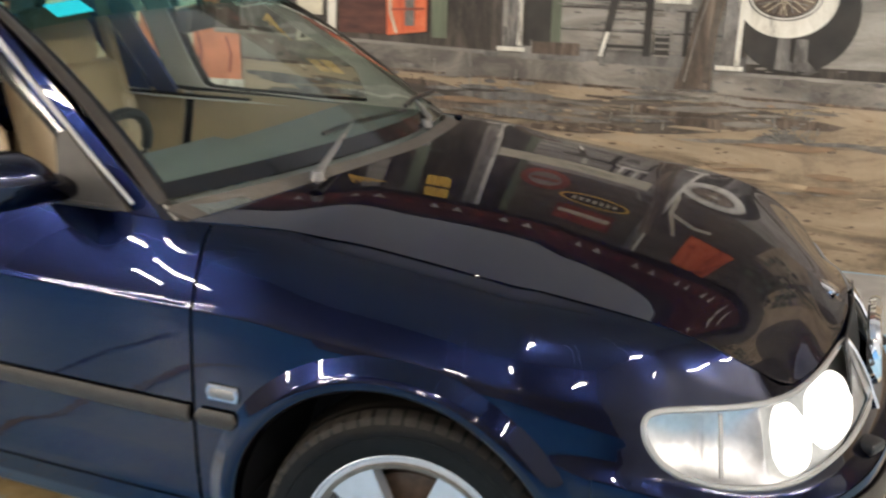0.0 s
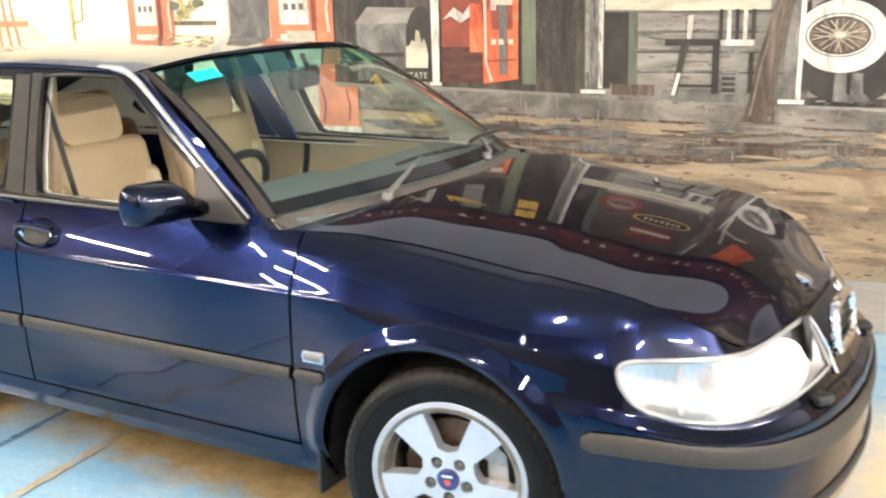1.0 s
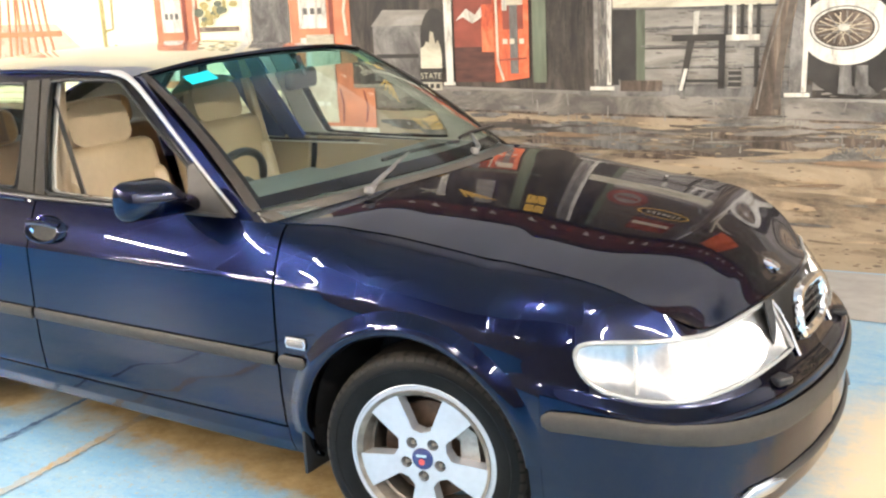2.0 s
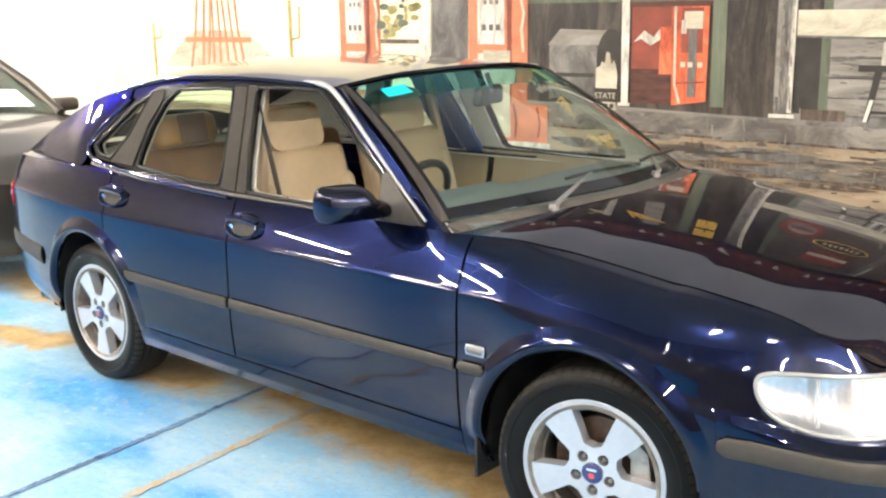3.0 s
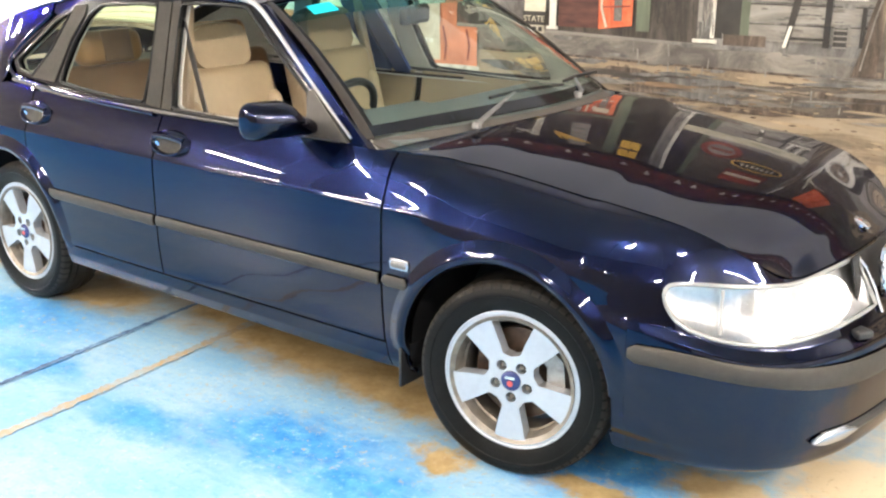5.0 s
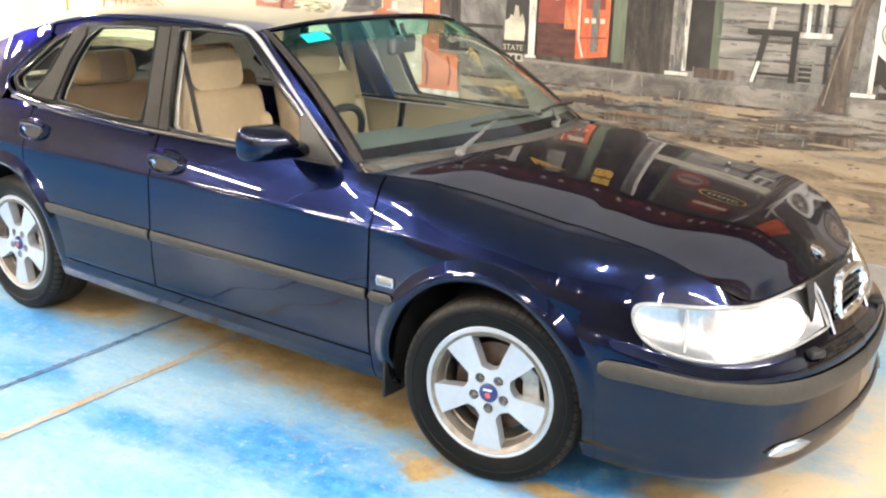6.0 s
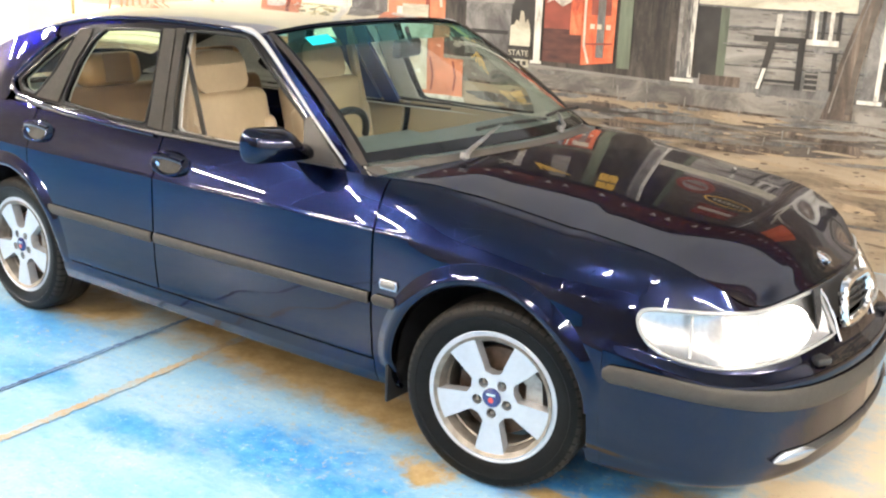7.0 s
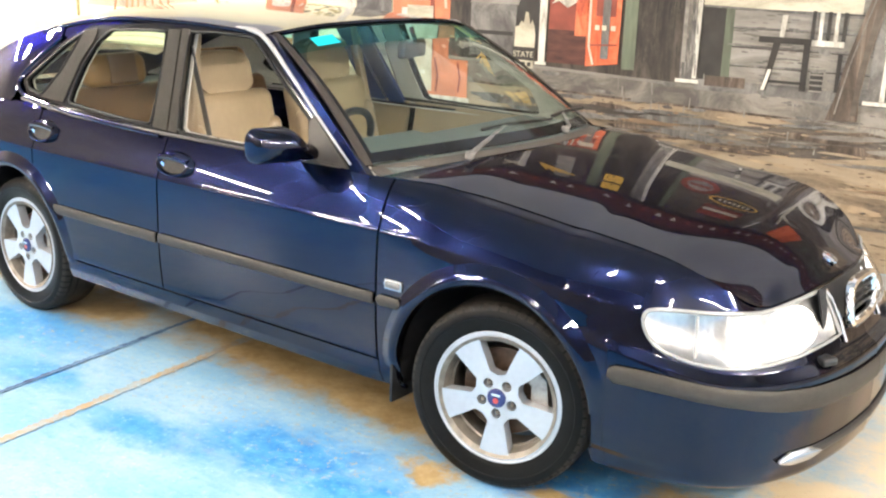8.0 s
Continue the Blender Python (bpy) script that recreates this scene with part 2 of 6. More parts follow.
def solid(bm, depth):
    """Give an open sheet of the car a thickness, inwards from its outer face."""
    bm.normal_update()
    bmesh.ops.dissolve_degenerate(bm, dist=1e-5, edges=bm.edges[:])
    bm.normal_update()
    if sum(v.normal.dot(v.co - Vector((-1.3, 0, 0.5))) for v in bm.verts) < 0:
        bmesh.ops.reverse_faces(bm, faces=bm.faces[:])
        bm.normal_update()
    faces, verts = bm.faces[:], bm.verts[:]
    inner = {v: bm.verts.new(v.co - v.normal * depth) for v in verts}
    rims = [(e.verts[0], e.verts[1], e.link_loops[0].vert == e.verts[0]) for e in bm.edges if e.is_boundary]
    for f in faces:
        bm.faces.new([inner[v] for v in reversed(f.verts)])
    for a, b, ahead in rims:
        if not ahead:
            a, b = b, a
        bm.faces.new((b, a, inner[a], inner[b]))


def tube(bm, pts, r, n=8, closed=False):
    pts = [Vector(p) for p in pts]
    rings = []
    for i, p in enumerate(pts):
        a = pts[i - 1] if i or closed else p
        b = pts[(i + 1) % len(pts)] if i + 1 < len(pts) or closed else p
        d = (b - a).normalized()
        q = d.to_track_quat("Z", "Y")
        rr = r[i] if isinstance(r, (list, tuple)) else r
        rings.append([bm.verts.new(p + q @ Vector((math.cos(k * 2 * math.pi / n) * rr, math.sin(k * 2 * math.pi / n) * rr, 0))) for k in range(n)])
    pairs = list(zip(rings, rings[1:])) + ([(rings[-1], rings[0])] if closed else [])
    for a, b in pairs:
        for k in range(n):
            bm.faces.new((a[k], a[(k + 1) % n], b[(k + 1) % n], b[k]))
    if not closed:
        bm.faces.new(rings[0][::-1])
        bm.faces.new(rings[-1])


def lathe(bm, prof, n=48, axis="y"):
    """prof: (radius, offset along the axis) pairs."""
    rings = []
    for r, h in prof:
        ring = []
        for k in range(n):
            a = 2 * math.pi * k / n
            ring.append(bm.verts.new((r * math.cos(a), h, r * math.sin(a)) if axis == "y" else (r * math.cos(a), r * math.sin(a), h)))
        rings.append(ring)
    for a, b in zip(rings, rings[1:]):
        for k in range(n):
            bm.faces.new((a[k], a[(k + 1) % n], b[(k + 1) % n], b[k]))
    return rings


def plate(bm, outer, holes, to3d, depth_dir, depth):
    """A flat panel with holes from 2D loops, mapped by to3d and given a depth."""
    loops = [outer, *holes]
    tris = tessellate_polygon([[Vector((u, w, 0)) for u, w in lp] for lp in loops])
    dd = Vector(depth_dir) * depth
    flat = [Vector(to3d(u, w)) for lp in loops for u, w in lp]
    front = [bm.verts.new(p) for p in flat]
    back = [bm.verts.new(p + dd) for p in flat]
    for t in tris:
        bm.faces.new([front[i] for i in t])
        bm.faces.new([back[i] for i in reversed(t)])
    k = 0
    for lp in loops:
        n = len(lp)
        for i in range(n):
            i0, i1 = k + i, k + (i + 1) % n
            bm.faces.new((front[i0], front[i1], back[i1], back[i0]))
        k += n


def curve_at(table, x):
    """Smooth (monotone) interpolation in a table of (x, value)."""
    if table[0][0] > table[-1][0]:
        table = table[::-1]
    if x <= table[0][0]:
        return table[0][1]
    for (a, p), (b, q) in zip(table, table[1:]):
        if x <= b:
            t = (x - a) / (b - a)
            return p + (q - p) * t
    return table[-1][1]


def spline(pts, n):
    """Catmull-Rom through the points, n samples a span."""
    pts = [Vector(p) for p in pts]
    out = []
    for i in range(len(pts) - 1):
        p0, p1, p2 = pts[max(i - 1, 0)], pts[i], pts[i + 1]
        p3 = pts[min(i + 2, len(pts) - 1)]
        for k in range(n):
            t = k / n
            out.append(0.5 * ((2 * p1) + (p2 - p0) * t + (2 * p0 - 5 * p1 + 4 * p2 - p3) * t * t + (3 * p1 - p0 - 3 * p2 + p3) * t ** 3))
    out.append(pts[-1])
    return out


def eased(table, r, n=260):
    """The table sampled densely and averaged over r to either side, running on straight past its ends."""
    a, b = table[0][0], table[-1][0]

    def at(x):
        if x < a:
            return 2 * table[0][1] - curve_at(table, 2 * a - x)
        if x > b:
            return 2 * table[-1][1] - curve_at(table, 2 * b - x)
        return curve_at(table, x)

    weights = [(o / 10 * r, (1 - (o / 10) ** 2) ** 2) for o in range(-10, 11)]
    total = sum(w for _, w in weights)
    return [(x, sum(at(x + o) * w for o, w in weights) / total) for x in (a + (b - a) * i / (n - 1) for i in range(n))]


def linspace(a, b, n):
    return [a + (b - a) * i / (n - 1) for i in range(n)]


# ---------------------------------------------------------------- the hall
WALL_Y, WALL_SLOPE = 2.688, 0.103
X0, X1, Y0, H = -10.5, 5.5, -11.0, 7.0
LAMP_Z = 3.3


def wall_y(x):
    return WALL_Y + WALL_SLOPE * x


def build_hall():
    bm = bmesh.new()
    box(bm, X0 - 0.2, X1 + 0.2, Y0 - 0.2, 3.9, -0.12, 0)
    f = finish("floor", bm, FLOOR)
    tagged(f, "concrete floor with worn blue paint and tan patches", "floor", kind="structure")
    bm = bmesh.new()
    box(bm, X0 - 0.2, X1 + 0.2, Y0 - 0.2, 3.9, H, H + 0.15)
    tagged(finish("ceiling", bm, CEILING), "plain grey flat ceiling of the hall", "ceiling", kind="structure")
    bm = bmesh.new()
    v = box(bm, X0 - 0.2, X1 + 0.2, 0, 0.2, 0, H)
    for q in v:
        q.co.y += wall_y(q.co.x)
    tagged(finish("wall_north", bm, WHITE_PAINT), "cream plastered wall carrying the street mural", "wall", kind="structure")
    bm = bmesh.new()
    v = box(bm, X0, X1, -0.012, -0.002, 2.93, H - 0.01)
    for q in v:
        q.co.y += wall_y(q.co.x)
    tagged(finish("wall_band", bm, UPPER_WALL), "plain pale grey paint on the wall above the mural", "wall", kind="structure")
    for nm, b in (("wall_south", (X0 - 0.2, X1 + 0.2, Y0 - 0.2, Y0)), ("wall_west", (X0 - 0.2, X0, Y0, 2.0)), ("wall_east", (X1, X1 + 0.2, Y0, 3.3))):
        bm = bmesh.new()
        box(bm, *b, 0, H)
        tagged(finish(nm, bm, UPPER_WALL if nm == "wall_east" else DARK_WALL), "plain plastered wall of the hall", "wall", kind="structure")


build_hall()


def ceiling_light(x, y, length=1.85, along="x"):
    t = thing("ceiling_light", "white fluorescent batten with one lit tube hung from the ceiling", "ceiling light", "ceiling lights", at=(x, y, LAMP_Z))
    bm = bmesh.new()
    box(bm, -length / 2, length / 2, -0.05, 0.05, -0.06, 0, 0.008)
    part("batten", bm, WHITE_PAINT, t)
    bm = bmesh.new()
    tube(bm, [(-length / 2 + 0.04, 0, -0.085), (length / 2 - 0.04, 0, -0.085)], 0.016, 10)
    part("tube", bm, TUBE, t, "lit white tube")
    for k in (-0.4, 0.4):
        bm = bmesh.new()
        tube(bm, [(length * k, 0, -0.01), (length * k, 0, H - LAMP_Z)], 0.006, 6)
        part("hanging_rod", bm, ALLOY, t)
    if along == "y":
        t.rotation_euler = (0, 0, radians(90))
    return t


long_light = ceiling_light(-4.2, -4.7, 1.6, "y")
for lx, ly in ((-4.4, -7.1), (-8.4, -7.3), (-7.4, -2.1), (-6.4, -9.2), (-5.6, -1.0), (4.6, -1.2), (-1.6, -8.8), (-9.6, -2.0), (4.5, 1.1)):
    copy_thing(long_light, pose(lx, ly, LAMP_Z, 0, 0, 90))
short_light = ceiling_light(0.8, -3.5, 0.6, "y")
for lx, ly in ((2.3, -2.7), (2.5, -5.9), (-0.4, -5.6), (-2.9, -4.6), (0.9, -8.0), (4.2, -4.2)):
    copy_thing(short_light, pose(lx, ly, LAMP_Z, 0, 0, 90))

# ---------------------------------------------------------------- the car
R_TYRE = 0.312
BASE = 2.605
# plan outline of the near side, rear centre to nose centre
PLAN = spline([(-3.69, 0, 0), (-3.665, -0.45, 0), (-3.55, -0.69, 0), (-3.2, -0.80, 0), (-2.6, -0.85, 0), (-2.0, -0.862, 0), (-1.3, -0.865, 0),
               (-0.6, -0.862, 0), (0, -0.855, 0), (0.35, -0.838, 0), (0.58, -0.785, 0), (0.765, -0.665, 0), (0.875, -0.46, 0), (0.925, -0.22, 0), (0.94, 0, 0)], 8)
PLAN_N = []
for i_, p_ in enumerate(PLAN):
    a_, b_ = PLAN[max(i_ - 1, 0)], PLAN[min(i_ + 1, len(PLAN) - 1)]
    d_ = (b_ - a_).normalized()
    PLAN_N.append(Vector((d_.y, -d_.x, 0)))
TOP_Z = [(-3.7, 0.93), (-3.3, 0.955), (-2.6, 0.955), (-0.55, 0.945), (-0.2, 0.925), (0.2, 0.875), (0.42, 0.825), (0.56, 0.785), (0.68, 0.735), (0.76, 0.722), (0.95, 0.715)]
# rise of the wing's upper edge towards the bonnet's corner
LIFT = [(-4.0, 0), (-0.2, 0), (0.2, 0.006), (0.42, 0.028), (0.56, 0.04), (0.66, 0.043), (0.72, 0.034), (0.77, 0.014), (0.84, -0.03), (0.89, -0.02), (0.925, -0.01), (0.95, 0)]
BOT_Z = [(-3.7, 0.33), (-3.2, 0.28), (-2.9, 0.24), (-0.3, 0.235), (0.4, 0.235), (0.9, 0.215)]
TOP_Z, LIFT = (eased([(p.x, p.z) for p in spline([(x, 0, z) for x, z in table], 5)], 0.045, 700) for table in (TOP_Z, LIFT))
# how far the surface stands in from the plan outline, by share of the height
INSET = [(0, 0.07), (0.06, 0.035), (0.16, 0.014), (0.35, 0.002), (0.5, 0.0), (0.62, 0.003), (0.72, 0.009), (0.768, 0.015), (0.778, 0.0168), (0.788, 0.0195), (0.83, 0.032), (0.88, 0.049), (0.92, 0.066), (0.95, 0.084), (0.97, 0.102), (0.985, 0.124), (1.0, 0.165)]
INSET_NOSE = [(-0.075, 0.034), (-0.055, 0.018), (-0.03, 0.009), (0.05, 0.002), (0.3, 0.0), (0.57, 0.004), (0.59, 0.015), (0.625, 0.042), (0.7, 0.06), (0.8, 0.08), (0.92, 0.112), (1.0, 0.145)]
INSET_CABIN = [(0, 0.045), (0.06, 0.027), (0.13, 0.018), (0.16, 0.012), (0.3, 0.003), (0.45, 0.0), (0.62, 0.0005), (0.72, 0.0015), (0.768, 0.003), (0.774, 0.0036), (0.778, 0.0048), (0.782, 0.0066), (0.786, 0.0084), (0.792, 0.0100)]
INSET_CABIN += [(0.792 + 0.013 * i, 0.0100 + 0.205 * 0.013 * i + 0.402 * (0.013 * i) ** 2) for i in range(1, 17)]


def side_point(s, v, sign=-1, out=0.0):
    """Body side: s along the plan outline (index), v from sill 0 to shoulder 1."""
    i = min(int(s), len(PLAN) - 2)
    t = s - i
    p = PLAN[i].lerp(PLAN[i + 1], t)
    n = PLAN_N[i].lerp(PLAN_N[i + 1], t).normalized()
    nose = min(1, max(0, (p.x - 0.25) / 0.45))
    cab = min(1, max(0, (-0.15 - p.x) / 0.4))
    d = curve_at(INSET, v) * (1 - nose) * (1 - cab) + curve_at(INSET_NOSE, v) * nose + curve_at(INSET_CABIN, v) * cab
    zt, zb = curve_at(TOP_Z, p.x), curve_at(BOT_Z, p.x)
    q = p - n * (d - out)
    crown = curve_at(LIFT, p.x) * max(0.0, (v - 0.62) / 0.38) ** 1.4
    return Vector((q.x, -sign * q.y, zb + (zt - zb) * v + crown))


def s_of_x(x):
    for i in range(len(PLAN) - 1):
        if PLAN[i].x <= x <= PLAN[i + 1].x:
            return i + (x - PLAN[i].x) / (PLAN[i + 1].x - PLAN[i].x)
    return 0 if x < 0 else len(PLAN) - 1


def v_of_z(x, z):
    zt, zb = curve_at(TOP_Z, x), curve_at(BOT_Z, x)
    return min(1, max(0, (z - zb) / (zt - zb)))


def side_at(x, z, sign=-1, out=0.0):
    return side_point(s_of_x(x), v_of_z(x, z), sign, out)


ARCH_R = 0.365


def side_panel(bm, x0, x1, z0, z1, sign, nx=40, nz=22, lean=0.0, arches=True):
    """Skin between x0 and x1, cut round the wheel arches."""
    s0, s1 = s_of_x(x0), s_of_x(x1)
    ss = [s0 + (s1 - s0) * i / (nx - 1) for i in range(nx)]

    def fn(s, k):
        p = side_point(s, 0.5, sign)
        zt, zb = curve_at(TOP_Z, p.x), curve_at(BOT_Z, p.x)
        a, b = max(z0, zb), min(z1, zt)
        lo, hi = v_of_z(p.x, a), v_of_z(p.x, b)
        if hi < 0.8:
            return side_point(s, lo + (hi - lo) * k / 3, sign)
        # rows crowd together along the shoulder crease
        v = lo + (0.765 - lo) * k if k < 1 else 0.765 + 0.03 * (k - 1) if k < 2 else 0.795 + (hi - 0.795) * (k - 2)
        return side_point(s, v, sign)

    ks = linspace(0, 1, nz)[:-1] + linspace(1, 2, 11)[:-1] + linspace(2, 3, 9)
    grid(bm, fn, ss, ks, flip=sign > 0)
    if arches:
        cut_arches(bm, sign)


def cut_arches(bm, sign):
    for cx in (0.0, -BASE):
        dead = [f for f in bm.faces if all(math.hypot(v.co.x - cx, v.co.z - R_TYRE - 0.01) < ARCH_R for v in f.verts)]
        bmesh.ops.delete(bm, geom=dead, context="FACES")
        for v in bm.verts:
            dx, dz = v.co.x - cx, v.co.z - R_TYRE - 0.01
            d = math.hypot(dx, dz)
            if 0 < d < ARCH_R:
                v.co = side_at(cx + dx / d * ARCH_R, R_TYRE + 0.01 + dz / d * ARCH_R, sign)
    bmesh.ops.delete(bm, geom=[v for v in bm.verts if not v.link_faces], context="VERTS")


# lamp and grille opening: plan x, upper and lower share of the height
LAMP = [(0.4, 0.763, 0.763), (0.486, 0.763, 0.763), (0.4875, 0.777, 0.748), (0.490, 0.786, 0.736), (0.495, 0.795, 0.720), (0.502, 0.802, 0.705), (0.511, 0.808, 0.689), (0.522, 0.814, 0.673), (0.537, 0.82, 0.662), (0.56, 0.828, 0.648), (0.62, 0.853, 0.642), (0.685, 0.882, 0.65),
        (0.745, 0.91, 0.655), (0.79, 0.94, 0.661), (0.82, 0.964, 0.669), (0.85, 0.98, 0.679), (0.88, 0.985, 0.69), (0.9, 0.985, 0.7), (0.915, 0.985, 0.706), (0.928, 0.98, 0.715), (0.94, 0.97, 0.735)]


def plan_x(s):
    i = min(int(s), len(PLAN) - 2)
    return PLAN[i].lerp(PLAN[i + 1], s - i).x


def lamp_high(s):
    return curve_at([(a, b) for a, b, c in LAMP], plan_x(s))


def lamp_low(s):
    return curve_at([(a, c) for a, b, c in LAMP], plan_x(s))


car = thing("car", "dark metallic blue five-door hatchback parked on the worn blue floor", "car")


def skin(name, x0, x1, z0, z1, sign, nx, nz, label="", parent=None, mat=None):
    bm = bmesh.new()
    side_panel(bm, x0, x1, z0, z1, sign, nx, nz)
    solid(bm, 0.012)
    return part(name, bm, mat or PAINT, parent or car, label, 35)


GAP = 0.004
FRONT_GAP, REAR_GAP, TAIL_GAP = -0.45, -1.575, -2.44
doors = {}
for sg in (-1, 1):
    bm = bmesh.new()
    sl = linspace(s_of_x(FRONT_GAP + GAP), s_of_x(0.40), 72)
    sn = sl + linspace(s_of_x(0.40), s_of_x(0.485), 12)[1:] + linspace(s_of_x(0.486), s_of_x(0.525), 16) + linspace(s_of_x(0.525), len(PLAN) - 1, 56)[1:]
    grid(bm, lambda s, k: side_point(s, 0.58 * k - 0.075 * (1 - k) * min(1.0, max(0.0, (plan_x(s) - 0.25) / 0.12)), sg), sl, linspace(0, 1, 28), flip=sg > 0)
    grid(bm, lambda s, k: side_point(s, 0.58 + (lamp_low(s) - 0.58) * k, sg), sn, linspace(0, 1, 12), flip=sg > 0)
    grid(bm, lambda s, k: side_point(s, lamp_high(s) + (1 - lamp_high(s)) * k, sg), sn, [0, 0.02, 0.045, 0.07, 0.095, 0.12, 0.16, 0.22, 0.3, 0.4, 0.5, 0.6, 0.68, 0.76, 0.82, 0.87, 0.91, 0.94, 0.96, 0.98, 1.0], flip=sg > 0)
    bmesh.ops.remove_doubles(bm, verts=bm.verts, dist=0.0006)
    cut_arches(bm, sg)
    solid(bm, 0.012)
    part("front_fender", bm, PAINT, car, "", 35)
    doors[sg, 0] = skin("front_door", REAR_GAP + GAP, FRONT_GAP - GAP, 0.335, 1.2, sg, 24, 30)
    doors[sg, 1] = skin("rear_door", TAIL_GAP + GAP, REAR_GAP - GAP, 0.335, 1.2, sg, 40, 34)
    skin("sill", -2.3, FRONT_GAP + 0.0, 0.2, 0.328, sg, 40, 8)
    skin("rear_quarter", -3.60, TAIL_GAP - GAP, 0.2, 1.2, sg, 64, 40)
    bm = bmesh.new()
    s0, s1 = s_of_x(0.4008), len(PLAN) - 1
    grid(bm, lambda s, v: side_point(s, v, sg), linspace(s0, s1, 60), linspace(-0.075, 0.577, 30), flip=sg > 0)
    solid(bm, 0.012)
    part("bumper_skin", bm, PAINT, car)
    bm = bmesh.new()
    grid(bm, lambda s, v: side_point(s, v, sg), linspace(0, s_of_x(-3.605), 12), linspace(0, 1.0, 20), flip=sg > 0)
    solid(bm, 0.012)
    part("rear_bumper", bm, PAINT, car)

# bonnet
HOOD_C = [(p.x, p.z) for p in spline([(-0.56, 0, 0.99), (-0.3, 0, 0.982), (0.0, 0, 0.955), (0.3, 0, 0.912), (0.55, 0, 0.860), (0.7, 0, 0.815), (0.78, 0, 0.775), (0.81, 0, 0.725)], 6)]


HOOD_S = s_of_x(0.84)
HOOD_CORNER, HOOD_CORNER_Z = abs(side_point(HOOD_S, 1.0).y), side_point(HOOD_S, 1.0).z


EDGE = [side_point(s_, 1.0) for s_ in linspace(s_of_x(-0.62), HOOD_S, 90)]
EDGE_Y, EDGE_Z = eased([(p.x, abs(p.y)) for p in EDGE], 0.04), eased([(p.x, p.z) for p in EDGE], 0.045)
HOOD_C = eased(HOOD_C, 0.09)


def hood_point(u, k):
    """u from the cowl 0 to the leading edge 1, k across."""
    a = abs(k)
    front = side_point(HOOD_S + (len(PLAN) - 1 - HOOD_S) * (1 - a), 1.0)
    back = -0.5 + 0.17 * (1 - a * a)
    x = back + u * (front.x - back)
    ye, ze = curve_at(EDGE_Y, x), curve_at(EDGE_Z, x)
    w = u ** 4
    y = a * ye * (1 - w) + (abs(front.y) + (ye - HOOD_CORNER) * a ** 3) * w
    zc = curve_at(HOOD_C, x)
    d = zc - ze
    z = zc - min(d, 0.036) * a * a - max(0, d - 0.036) * a ** 3
    w = u ** 14
    z = z * (1 - w) + (front.z + (ze - HOOD_CORNER_Z) * a ** 3) * w
    return Vector((x, math.copysign(y, k), z + 0.003))


bm = bmesh.new()
grid(bm, hood_point, [1 - (1 - t) ** 1.5 for t in linspace(0, 1, 72)], [math.copysign(1 - (1 - abs(k)) ** 1.5, k) for k in linspace(-1, 1, 71)])
solid(bm, 0.012)
hood = part("bonnet", bm, PAINT, car, "glossy dark blue bonnet", 50)


# greenhouse
def glass_side(x, z, sign=-1, out=0.0):
    return Vector((x, sign * (0.795 - (z - 0.95) * 0.40 - 0.02 * ((x + 1.6) / 1.1) ** 2 - 0.17 * max(0, -2.75 - x) ** 1.3 + out), z))


ROOF_C = [(-1.2, 1.392), (-1.4, 1.412), (-1.8, 1.428), (-2.2, 1.418), (-2.6, 1.365), (-2.9, 1.29), (-3.2, 1.165), (-3.45, 1.03), (-3.58, 0.965)]
RAIL_Z = [(-1.15, 1.352), (-1.4, 1.368), (-1.8, 1.375), (-2.2, 1.355), (-2.6, 1.28), (-2.9, 1.19), (-3.2, 1.07), (-3.45, 0.968), (-3.58, 0.95)]

ROOF_C, RAIL_Z = (eased([(p.x, p.z) for p in spline([(x, 0, z) for x, z in table[::-1]], 6)], 0.06, 400) for table in (ROOF_C, RAIL_Z))


def roof_point(x, k):
    zc, ze = curve_at(ROOF_C, x), curve_at(RAIL_Z, x)
    ye = abs(glass_side(x, ze).y) - max(0, -2.6 - x) * 0.05
    return Vector((x, k * ye, zc + (ze - zc) * abs(k) ** 3))


bm = bmesh.new()
grid(bm, roof_point, linspace(-1.2, -2.55, 40), linspace(-1, 1, 41))
solid(bm, 0.02)
part("roof", bm, PAINT, car)
bm = bmesh.new()
TG = linspace(-2.56, -3.56, 41)
for us, ks in ((TG, linspace(-1, -0.84, 5)), (TG, linspace(0.84, 1, 5)), (TG[:5], linspace(-0.84, 0.84, 21)), (TG[30:], linspace(-0.84, 0.84, 21))):
    grid(bm, roof_point, us, ks)
bmesh.ops.remove_doubles(bm, verts=bm.verts, dist=0.0005)
solid(bm, 0.015)
part("tailgate", bm, PAINT, car)

WIN_F = [(-0.83, 0.966), (-1.535, 0.962), (-1.617, 1.343), (-1.255, 1.342), (-1.03, 1.185), (-0.87, 1.085)]
WIN_R = [(-1.685, 0.97), (-2.275, 0.998), (-2.235, 1.16), (-2.185, 1.255), (-2.11, 1.312), (-1.745, 1.334)]
WIN_Q = [(-2.31, 1.275), (-2.40, 1.235), (-2.625, 1.062), (-2.585, 1.026), (-2.485, 1.012), (-2.395, 1.11)]
DLO = [(-0.65, 0.952), (-1.6, 0.952), (-2.3, 0.982), (-2.6, 1.006), (-2.66, 1.06), (-2.42, 1.25), (-2.26, 1.322), (-1.9, 1.353), (-1.5, 1.356), (-1.22, 1.35), (-1.0, 1.19)]
